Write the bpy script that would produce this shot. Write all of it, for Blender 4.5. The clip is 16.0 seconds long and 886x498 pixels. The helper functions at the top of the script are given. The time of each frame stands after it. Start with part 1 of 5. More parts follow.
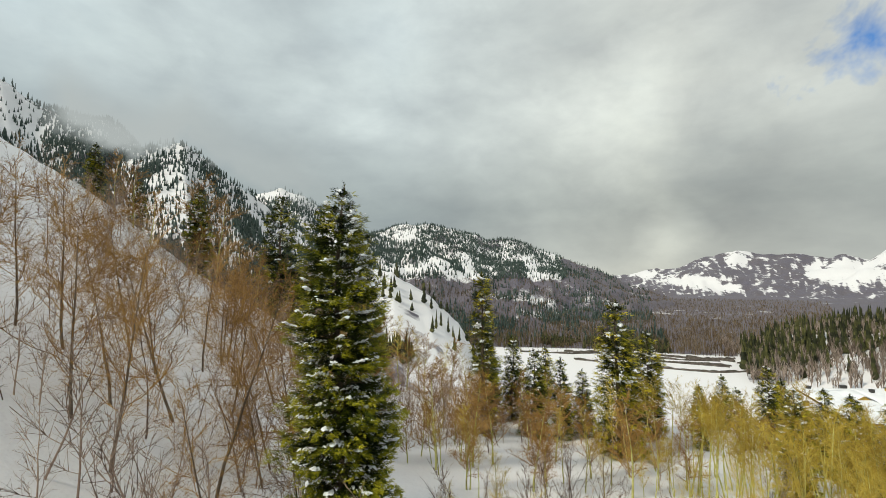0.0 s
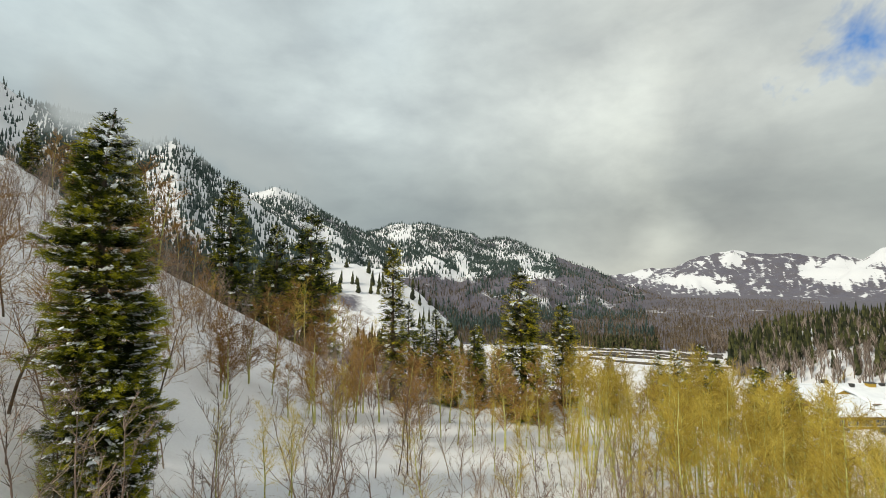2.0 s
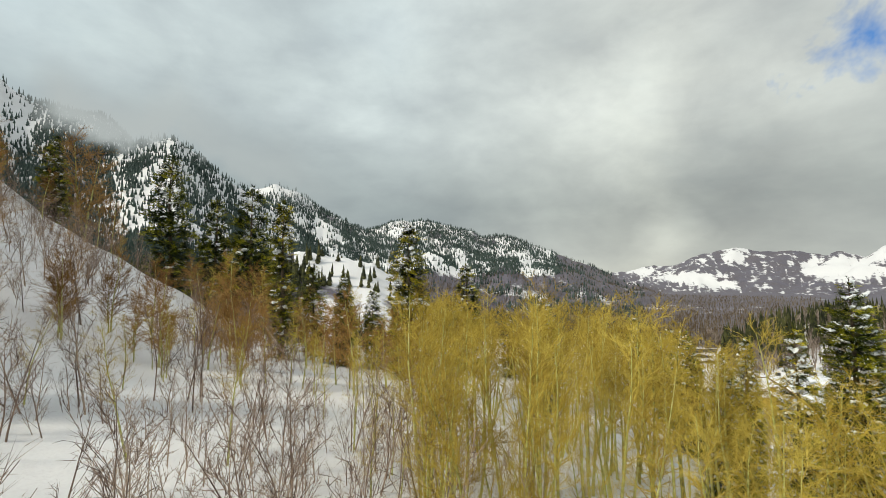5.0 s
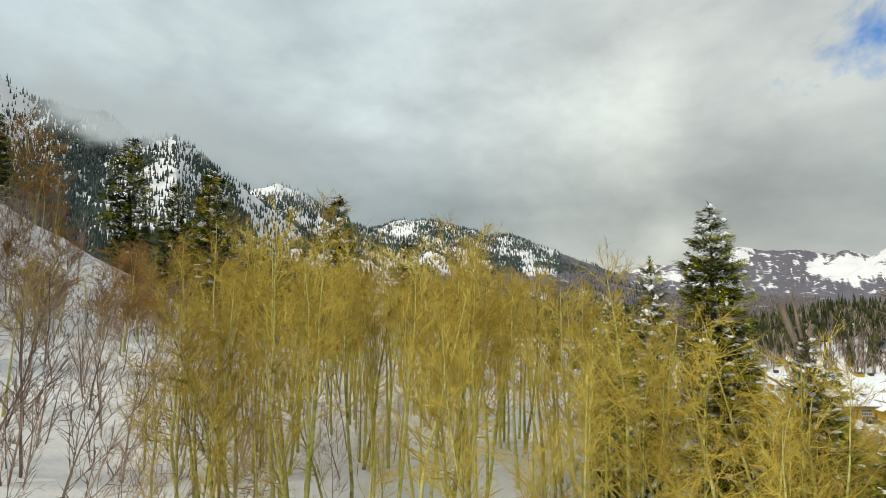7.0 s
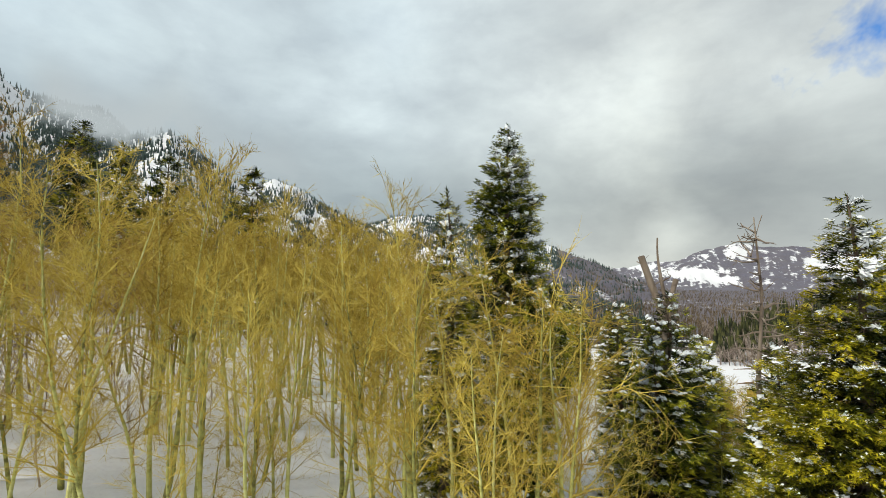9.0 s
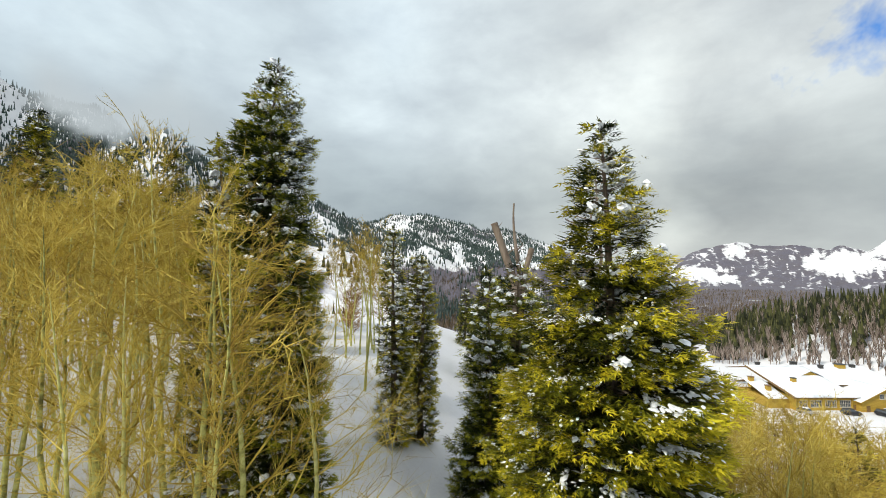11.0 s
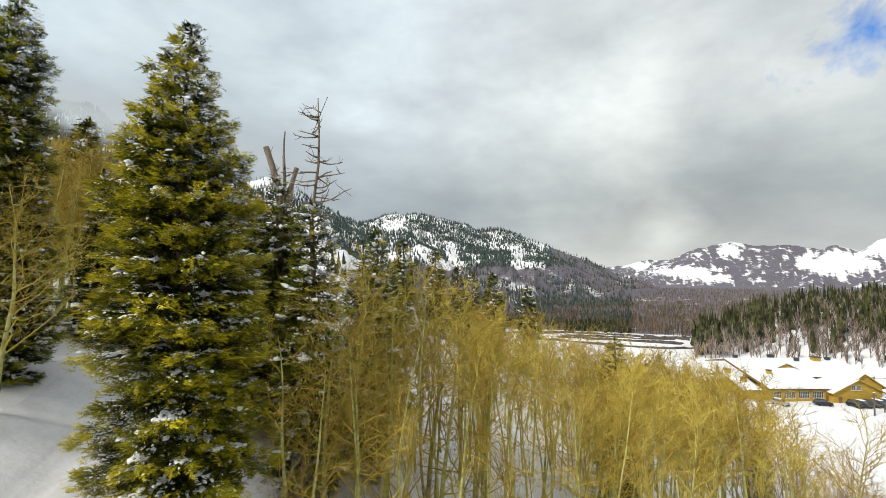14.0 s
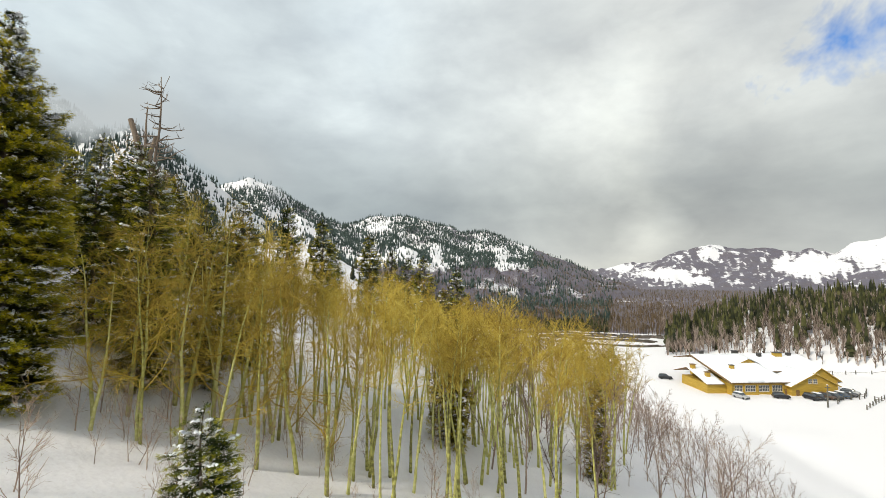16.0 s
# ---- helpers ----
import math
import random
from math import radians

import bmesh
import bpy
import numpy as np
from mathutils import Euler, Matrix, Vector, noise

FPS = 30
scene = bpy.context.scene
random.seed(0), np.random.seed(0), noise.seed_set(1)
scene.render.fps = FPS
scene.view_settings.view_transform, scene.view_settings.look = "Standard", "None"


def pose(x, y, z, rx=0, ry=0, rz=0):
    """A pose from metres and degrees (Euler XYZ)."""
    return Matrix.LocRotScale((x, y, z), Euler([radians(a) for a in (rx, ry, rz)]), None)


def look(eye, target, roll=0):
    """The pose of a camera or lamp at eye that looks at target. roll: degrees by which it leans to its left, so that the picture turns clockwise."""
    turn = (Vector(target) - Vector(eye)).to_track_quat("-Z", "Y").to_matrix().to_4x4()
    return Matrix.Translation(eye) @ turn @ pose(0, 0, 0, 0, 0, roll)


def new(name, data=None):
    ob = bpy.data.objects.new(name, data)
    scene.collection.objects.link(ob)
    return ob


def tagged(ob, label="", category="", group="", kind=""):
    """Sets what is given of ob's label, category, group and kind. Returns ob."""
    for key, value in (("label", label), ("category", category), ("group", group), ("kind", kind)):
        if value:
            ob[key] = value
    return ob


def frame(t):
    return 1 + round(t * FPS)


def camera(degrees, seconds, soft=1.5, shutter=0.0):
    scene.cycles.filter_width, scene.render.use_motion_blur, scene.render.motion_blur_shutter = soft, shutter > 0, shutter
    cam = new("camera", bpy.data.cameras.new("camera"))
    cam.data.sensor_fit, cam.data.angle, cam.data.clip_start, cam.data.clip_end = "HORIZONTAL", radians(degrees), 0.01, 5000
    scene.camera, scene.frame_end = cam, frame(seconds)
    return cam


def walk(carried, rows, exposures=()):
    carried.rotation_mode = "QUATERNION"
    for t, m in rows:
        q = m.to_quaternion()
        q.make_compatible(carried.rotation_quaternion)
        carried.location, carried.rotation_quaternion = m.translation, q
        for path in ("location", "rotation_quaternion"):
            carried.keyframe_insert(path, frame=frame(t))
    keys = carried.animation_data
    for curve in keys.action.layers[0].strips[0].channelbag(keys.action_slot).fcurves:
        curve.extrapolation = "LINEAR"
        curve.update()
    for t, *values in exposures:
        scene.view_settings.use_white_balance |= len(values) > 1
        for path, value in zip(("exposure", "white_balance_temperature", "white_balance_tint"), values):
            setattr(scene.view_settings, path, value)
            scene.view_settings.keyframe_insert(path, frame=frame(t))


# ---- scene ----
# seconds, x, y, z, pitch up, yaw to the left
PATH = [
    (0, 0.00, 0.00, 54.00, 4.30, 0.06),
    (0.5, 1.42, -0.06, 53.52, 4.26, -0.02),
    (1, 2.77, -0.15, 53.06, 4.26, -0.20),
    (1.5, 4.01, -0.28, 52.64, 4.31, -0.29),
    (2, 5.16, -0.43, 52.24, 4.27, -0.33),
    (2.5, 6.25, -0.51, 51.84, 4.24, -0.12),
    (3, 7.35, -0.46, 51.44, 4.13, -0.09),
    (5.5, 12.82, 0.47, 49.43, 4.00, 0.03),
    (6, 13.82, 0.78, 49.06, 4.00, 0.20),
    (6.5, 14.79, 1.16, 48.70, 3.99, 0.28),
    (7, 15.77, 1.55, 48.36, 3.96, 0.45),
    (7.5, 16.81, 1.89, 48.02, 3.95, 0.46),
    (8, 17.86, 2.19, 47.71, 3.89, 0.55),
    (8.5, 18.88, 2.45, 47.46, 3.64, 0.37),
    (11, 23.46, 3.75, 46.62, 3.38, 0.24),
    (11.5, 24.27, 3.75, 46.33, 3.54, 0.37),
    (12, 25.08, 3.56, 45.96, 3.59, 0.32),
    (12.5, 25.98, 3.23, 45.55, 3.72, 0.50),
    (13, 26.97, 2.84, 45.16, 3.48, 0.31),
    (13.5, 28.03, 2.38, 44.78, 3.40, 0.32),
    (14, 29.15, 1.85, 44.39, 3.37, -0.18),
    (14.5, 30.31, 1.26, 43.98, 3.44, -2.04),
    (15, 31.49, 0.63, 43.57, 3.51, -2.12),
    (15.5, 32.70, -0.02, 43.16, 3.53, -2.01),
    (16, 33.93, -0.68, 42.76, 3.68, -1.93),
]
cam = camera(90.0, 16.0, soft=0.7)
walk(cam, [(t, pose(x, y, z, 90 + pitch, 0, yaw)) for t, x, y, z, pitch, yaw in PATH], [(0, -0.17, 6680, 5), (5.5, -0.15, 6650, 5), (8.5, -0.06, 6420, 6), (11, 0.08, 6320, 8), (13.5, 0.08, 6380, 9), (16, 0.06, 6600, 9)])

# ---------------------------------------------------------------- light
SUN_AZ, SUN_EL = 236.0, 39.0  # degrees clockwise from +y, above the horizon
world = bpy.data.worlds.new("sky")
scene.world = world
world.use_nodes = True
wn, wl = world.node_tree.nodes, world.node_tree.links
wn.clear()


def wnode(kind, **values):
    n = wn.new(kind)
    for k, v in values.items():
        n.inputs[k].default_value = v
    return n


sky = wn.new("ShaderNodeTexSky")
sky.sky_type, sky.sun_disc = "NISHITA", False
sky.sun_elevation, sky.sun_rotation = radians(SUN_EL), radians(SUN_AZ)
sky.altitude, sky.air_density, sky.dust_density, sky.ozone_density = 1800, 1.0, 0.6, 1.0
coord = wn.new("ShaderNodeTexCoord")


def sky_noise(scale, detail, rough, stretch, shift, distortion=0.0):
    m = wn.new("ShaderNodeMapping")
    m.inputs["Scale"].default_value = stretch
    m.inputs["Location"].default_value = shift
    wl.new(coord.outputs["Generated"], m.inputs["Vector"])
    n = wnode("ShaderNodeTexNoise", Scale=scale, Detail=detail, Roughness=rough, Distortion=distortion)
    wl.new(m.outputs["Vector"], n.inputs["Vector"])
    return n.outputs["Fac"]


def sky_ramp(source, stops):
    r = wn.new("ShaderNodeValToRGB")
    els = r.color_ramp.elements
    while len(els) < len(stops):
        els.new(0.5)
    for e, (p, c) in zip(els, stops):
        e.position, e.color = p, (*c, 1)
    wl.new(source, r.inputs["Fac"])
    return r.outputs["Color"]


def sky_mix(fac, a, b, mode="MIX"):
    m = wn.new("ShaderNodeMix")
    m.data_type, m.blend_type = "RGBA", mode
    for sock, src in ((m.inputs[0], fac), (m.inputs[6], a), (m.inputs[7], b)):
        if hasattr(src, "is_output"):
            wl.new(src, sock)
        else:
            sock.default_value = src
    return m.outputs[2]


sep = wn.new("ShaderNodeSeparateXYZ")
wl.new(coord.outputs["Generated"], sep.inputs[0])
# the overcast deck: grey-blue low over the ridges, whiter overhead, with soft lumps
deck = sky_ramp(sep.outputs["Z"], [(0.0, (0.60, 0.62, 0.60)), (0.05, (0.50, 0.53, 0.53)), (0.16, (0.45, 0.49, 0.50)), (0.34, (0.62, 0.665, 0.685)), (0.6, (0.66, 0.71, 0.74))])
lumps = sky_ramp(sky_noise(1.9, 6.0, 0.5, (1.0, 1.0, 1.7), (3.1, 1.4, 0.9), 0.25), [(0.30, (0.82, 0.845, 0.88)), (0.5, (1.0, 1.0, 1.0)), (0.68, (1.26, 1.25, 1.23))])
fine = sky_ramp(sky_noise(9.0, 6.0, 0.55, (1.0, 1.0, 2.2), (2.0, 0.0, 0.0), 0.2), [(0.3, (0.93, 0.93, 0.94)), (0.7, (1.07, 1.07, 1.06))])
cloud = sky_mix(1.0, sky_mix(1.0, deck, lumps, "MULTIPLY"), fine, "MULTIPLY")
for centre, size, gain in (((-0.10, 0.86, 0.47), 0.24, 0.30), ((0.42, 0.88, 0.34), 0.24, 0.42), ((0.46, 0.90, 0.085), 0.09, 0.42), ((-0.66, 0.66, 0.42), 0.22, 0.36), ((0.62, 0.72, 0.30), 0.14, 0.22), ((0.12, 0.92, 0.30), 0.16, 0.14), ((-0.40, 0.90, 0.24), 0.30, -0.10), ((0.56, 0.80, 0.16), 0.16, -0.12), ((0.0, 0.98, 0.15), 0.16, -0.07), ((-0.33, 0.80, 0.52), 0.16, -0.08)):
    near = wn.new("ShaderNodeVectorMath")
    near.operation = "DISTANCE"
    wl.new(coord.outputs["Generated"], near.inputs[0])
    near.inputs[1].default_value = Vector(centre).normalized()
    ragged = wn.new("ShaderNodeMath")
    ragged.operation = "MULTIPLY_ADD"
    wl.new(sky_noise(5.0, 6.0, 0.55, (1.0, 1.0, 1.2), (size * 10, 0.0, 0.0), 0.3), ragged.inputs[0])
    ragged.inputs[1].default_value = size * 1.6
    wl.new(near.outputs["Value"], ragged.inputs[2])
    lit = sky_ramp(ragged.outputs[0], [(size * 0.75, (1 + gain, 1 + gain * 0.98, 1 + gain * 0.9)), (size * 1.7, (1, 1, 1))])
    cloud = sky_mix(1.0, cloud, lit, "MULTIPLY")
# cooler cloud to the west of the view, warmer where the sun comes through in the east
shift_x = wn.new("ShaderNodeMath")
shift_x.operation = "MULTIPLY_ADD"
wl.new(sep.outputs["X"], shift_x.inputs[0])
shift_x.inputs[1].default_value, shift_x.inputs[2].default_value = 0.5, 0.5
cloud = sky_mix(1.0, cloud, sky_ramp(shift_x.outputs[0], [(0.1, (0.95, 1.01, 1.05)), (0.45, (0.95, 0.99, 1.02)), (0.72, (1.04, 1.01, 0.97)), (0.95, (1.0, 1.0, 1.0))]), "MULTIPLY")
# one gap of blue to the right, and open sky behind
gap = wn.new("ShaderNodeVectorMath")
gap.operation = "DISTANCE"
wl.new(coord.outputs["Generated"], gap.inputs[0])
gap.inputs[1].default_value = Vector((0.66, 0.665, 0.375)).normalized()
gapn = wn.new("ShaderNodeMath")
gapn.operation = "MULTIPLY_ADD"
wl.new(sky_noise(7.0, 5.0, 0.6, (1.0, 1.0, 0.8), (0.0, 0.0, 0.0), 0.3), gapn.inputs[0])
gapn.inputs[1].default_value = 0.30
wl.new(gap.outputs["Value"], gapn.inputs[2])
hole = sky_ramp(gapn.outputs[0], [(0.165, (1, 1, 1)), (0.235, (0, 0, 0))])
blue = sky_mix(1.0, sky.outputs["Color"], (0.016, 0.105, 0.19, 1), "MULTIPLY")
whole = sky_mix(hole, cloud, blue)
bg = wn.new("ShaderNodeBackground")
bg.inputs["Strength"].default_value = 0.95
wl.new(whole, bg.inputs["Color"])
out = wn.new("ShaderNodeOutputWorld")
wl.new(bg.outputs[0], out.inputs["Surface"])

sun_data = bpy.data.lights.new("sun", "SUN")
sun_data.energy, sun_data.angle, sun_data.color = 3.15, radians(8), (1.0, 0.93, 0.80)
sun = new("sun", sun_data)
sun.matrix_world = look((math.sin(radians(SUN_AZ)) * 100, math.cos(radians(SUN_AZ)) * 100, 100 * math.tan(radians(SUN_EL)) + 50), (0, 0, 50))


# ---------------------------------------------------------------- materials
def material(name, colours, scale=4.0, rough=0.8, bump=0.0, bump_scale=30.0, island=0.0, per_object=0.0, detail=6.0, spec=0.3, fine=0.0, stretch=(1, 1, 1), growth_shade=0.0):
    """A procedural surface: two scales of noise between colours, with optional change from piece to piece and relief."""
    m = bpy.data.materials.new(name)
    m.use_nodes = True
    nodes, links = m.node_tree.nodes, m.node_tree.links
    p = nodes["Principled BSDF"]
    p.inputs["Roughness"].default_value = rough
    p.inputs["Specular IOR Level"].default_value = spec
    tc = nodes.new("ShaderNodeTexCoord")
    mp = nodes.new("ShaderNodeMapping")
    mp.inputs["Scale"].default_value = stretch
    links.new(tc.outputs["Object"], mp.inputs["Vector"])
    n = nodes.new("ShaderNodeTexNoise")
    n.inputs["Scale"].default_value, n.inputs["Detail"].default_value = scale, detail
    links.new(mp.outputs["Vector"], n.inputs["Vector"])
    fac = n.outputs["Fac"]

    def add(a, b, k):
        q = nodes.new("ShaderNodeMath")
        q.operation = "MULTIPLY_ADD"
        links.new(b, q.inputs[0])
        q.inputs[1].default_value = k
        links.new(a, q.inputs[2])
        s = nodes.new("ShaderNodeMath")
        s.operation = "SUBTRACT"
        links.new(q.outputs[0], s.inputs[0])
        s.inputs[1].default_value = k / 2
        return s.outputs[0]

    if fine:
        f = nodes.new("ShaderNodeTexNoise")
        f.inputs["Scale"].default_value, f.inputs["Detail"].default_value = scale * 12, 4
        links.new(mp.outputs["Vector"], f.inputs["Vector"])
        fac = add(fac, f.outputs["Fac"], fine)
    # tone along the bough: pale new growth outside, painted shade inside the crown
    if growth_shade:
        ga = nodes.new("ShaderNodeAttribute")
        ga.attribute_name = "growth_shade"
        fac = add(fac, ga.outputs["Fac"], growth_shade)
    if island:
        fac = add(fac, nodes.new("ShaderNodeNewGeometry").outputs["Random Per Island"], island)
    if per_object:
        fac = add(fac, nodes.new("ShaderNodeObjectInfo").outputs["Random"], per_object)
    r = nodes.new("ShaderNodeValToRGB")
    els = r.color_ramp.elements
    while len(els) < len(colours):
        els.new(0.5)
    for i, (e, c) in enumerate(zip(els, colours)):
        e.position, e.color = 0.25 + 0.5 * i / max(1, len(colours) - 1), (*c, 1)
    links.new(fac, r.inputs["Fac"])
    links.new(r.outputs["Color"], p.inputs["Base Color"])
    if bump:
        b = nodes.new("ShaderNodeTexNoise")
        b.inputs["Scale"].default_value, b.inputs["Detail"].default_value = bump_scale, 5
        links.new(mp.outputs["Vector"], b.inputs["Vector"])
        bp = nodes.new("ShaderNodeBump")
        bp.inputs["Strength"].default_value = bump
        bp.inputs["Distance"].default_value = 0.05
        links.new(b.outputs["Fac"], bp.inputs["Height"])
        links.new(bp.outputs["Normal"], p.inputs["Normal"])
    return m


# darkest needle stop paints inner crown shade, brightest the fresh, sunlit tips
M_NEEDLE = material("fir_needles", [(0.013, 0.022, 0.003), (0.20, 0.20, 0.010), (0.60, 0.51, 0.024)], 2.2, 0.55, island=0.22, spec=0.2, growth_shade=0.6, detail=3.0)
M_NEEDLE_DARK = material("dark_fir_needles", [(0.008, 0.017, 0.003), (0.098, 0.122, 0.011), (0.45, 0.42, 0.028)], 2.2, 0.6, island=0.22, spec=0.15, growth_shade=0.6, detail=3.0)
M_NEEDLE_GOLD = material("golden_conifer_needles", [(0.05, 0.045, 0.007), (0.29, 0.235, 0.020), (0.60, 0.49, 0.045)], 2.2, 0.6, island=0.25, spec=0.15, growth_shade=0.6, detail=3.0)
M_BARK = material("fir_bark", [(0.05, 0.035, 0.025), (0.12, 0.09, 0.065), (0.2, 0.16, 0.12)], 6, 0.9, 0.6, 25, stretch=(1, 1, 0.3))
M_SNOWLUMP = material("branch_snow", [(0.72, 0.75, 0.80), (0.84, 0.86, 0.88), (0.88, 0.89, 0.9)], 8, 0.6, 0.3, 40)
M_ASPEN = material("aspen_bark", [(0.13, 0.12, 0.035), (0.43, 0.42, 0.12), (0.62, 0.60, 0.27)], 5, 0.8, 0.4, 20, per_object=0.3, fine=0.4, stretch=(1, 1, 1.6))
M_TWIG = material("aspen_twigs", [(0.245, 0.160, 0.024), (0.455, 0.330, 0.045), (0.60, 0.475, 0.10)], 0.9, 0.8, per_object=0.45, island=0.5)
M_TWIG_BROWN = material("brown_twigs", [(0.14, 0.068, 0.022), (0.31, 0.165, 0.045), (0.43, 0.265, 0.085)], 0.9, 0.8, per_object=0.35, island=0.5)
M_SCRUB = material("scrub_twigs", [(0.095, 0.063, 0.050), (0.26, 0.185, 0.145), (0.43, 0.33, 0.25)], 0.9, 0.85, per_object=0.4, island=0.5)
M_DEAD = material("weathered_dead_wood", [(0.09, 0.065, 0.05), (0.22, 0.17, 0.13), (0.33, 0.28, 0.23)], 4, 0.85, 0.7, 18, stretch=(1, 1, 0.25))
# distance haze is mixed into this green, paler and bluer than nearer conifers
M_HAZY_FIR = material("hazed_conifers", [(0.024, 0.042, 0.036), (0.048, 0.076, 0.066), (0.095, 0.125, 0.115)], 0.02, 0.8, island=0.6)
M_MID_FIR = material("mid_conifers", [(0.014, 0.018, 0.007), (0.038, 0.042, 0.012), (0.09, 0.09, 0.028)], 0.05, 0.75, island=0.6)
M_RISE_BRUSH = material("grey_bare_woods", [(0.10, 0.075, 0.06), (0.22, 0.17, 0.14), (0.36, 0.30, 0.26)], 0.02, 0.9, island=0.7)
M_FAR_BRUSH = material("far_bare_woods", [(0.058, 0.039, 0.020), (0.125, 0.088, 0.048), (0.21, 0.158, 0.098)], 0.02, 0.9, island=0.7)


def ground_material():
    m = bpy.data.materials.new("snow_and_scrub_ground")
    m.use_nodes = True
    nodes, links = m.node_tree.nodes, m.node_tree.links
    p = nodes["Principled BSDF"]
    p.inputs["Roughness"].default_value, p.inputs["Specular IOR Level"].default_value = 0.65, 0.25
    tc = nodes.new("ShaderNodeTexCoord")

    def noise_fac(scale, detail=7.0, rough=0.6):
        n = nodes.new("ShaderNodeTexNoise")
        n.inputs["Scale"].default_value, n.inputs["Detail"].default_value, n.inputs["Roughness"].default_value = scale, detail, rough
        links.new(tc.outputs["Object"], n.inputs["Vector"])
        return n.outputs["Fac"]

    def ramp(fac, stops):
        r = nodes.new("ShaderNodeValToRGB")
        els = r.color_ramp.elements
        while len(els) < len(stops):
            els.new(0.5)
        for e, (q, c) in zip(els, stops):
            e.position, e.color = q, (*c, 1)
        links.new(fac, r.inputs["Fac"])
        return r.outputs["Color"]

    def mix(fac, a, b):
        q = nodes.new("ShaderNodeMix")
        q.data_type = "RGBA"
        links.new(fac, q.inputs[0])
        links.new(a, q.inputs[6])
        links.new(b, q.inputs[7])
        return q.outputs[2]

    snow = mix(noise_fac(0.35), ramp(noise_fac(3.0), [(0.3, (0.77, 0.755, 0.775)), (0.7, (0.84, 0.825, 0.84))]), ramp(noise_fac(14.0), [(0.25, (0.69, 0.665, 0.685)), (0.5, (0.82, 0.81, 0.825)), (0.8, (0.88, 0.875, 0.88))]))
    # brown scrub, mixed with a blue-violet that paints haze over the far slopes
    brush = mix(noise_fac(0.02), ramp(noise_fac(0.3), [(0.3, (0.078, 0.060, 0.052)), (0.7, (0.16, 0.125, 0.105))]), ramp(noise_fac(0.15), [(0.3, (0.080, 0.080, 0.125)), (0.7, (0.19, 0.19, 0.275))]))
    at = nodes.new("ShaderNodeAttribute")
    at.attribute_name = "scrub"
    q = nodes.new("ShaderNodeMath")
    q.operation = "MULTIPLY_ADD"
    links.new(noise_fac(0.045, 9.0, 0.65), q.inputs[0])
    q.inputs[1].default_value = 1.6
    less = nodes.new("ShaderNodeMath")
    less.operation = "SUBTRACT"
    links.new(at.outputs["Fac"], less.inputs[0])
    less.inputs[1].default_value = 1.9
    links.new(less.outputs[0], q.inputs[2])
    q2 = nodes.new("ShaderNodeMath")
    q2.operation = "MULTIPLY_ADD"
    links.new(noise_fac(0.011, 8.0, 0.65), q2.inputs[0])
    q2.inputs[1].default_value = 2.2
    links.new(q.outputs[0], q2.inputs[2])
    edge = ramp(q2.outputs[0], [(0.22, (0, 0, 0)), (0.50, (1, 1, 1))])
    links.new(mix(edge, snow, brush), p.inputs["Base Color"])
    bp = nodes.new("ShaderNodeBump")
    bp.inputs["Strength"].default_value, bp.inputs["Distance"].default_value = 0.3, 0.1
    links.new(noise_fac(2.2, 8.0, 0.6), bp.inputs["Height"])
    links.new(bp.outputs["Normal"], p.inputs["Normal"])
    return m


M_GROUND = ground_material()

# ---------------------------------------------------------------- terrain
LATTICE = np.random.RandomState(7).rand(256, 256)


def lump(x, y):
    """Smooth value noise, 0 to 1."""
    x, y = np.asarray(x, float), np.asarray(y, float)
    i, j = np.floor(x).astype(int), np.floor(y).astype(int)
    u, v = x - i, y - j
    u, v = u * u * (3 - 2 * u), v * v * (3 - 2 * v)
    g = lambda a, b: LATTICE[a % 256, b % 256]  # noqa: E731
    return (g(i, j) * (1 - u) + g(i + 1, j) * u) * (1 - v) + (g(i, j + 1) * (1 - u) + g(i + 1, j + 1) * u) * v


def fbm(x, y, size, octaves=5, gain=0.5):
    total, amp, norm = 0.0, 1.0, 0.0
    x, y = np.asarray(x, float) / size, np.asarray(y, float) / size
    for k in range(octaves):
        total, norm = total + amp * lump(x + 17.3 * k, y + 9.1 * k), norm + amp
        x, y, amp = x * 2.03, y * 2.03, amp * gain
    return total / norm


CX, CY, EYE = 17.0, -8.0, 49.0
HILL_X = (-400, -120, -60, -30, -20, -8, -1.8, 8, 17, 22, 26, 34, 45, 65, 100, 122, 160)
HILL_Z = (150, 105, 84, 65, 58, 50.6, 47, 45, 43.2, 42.0, 40.3, 37, 33, 22, 6, 0.5, 0)
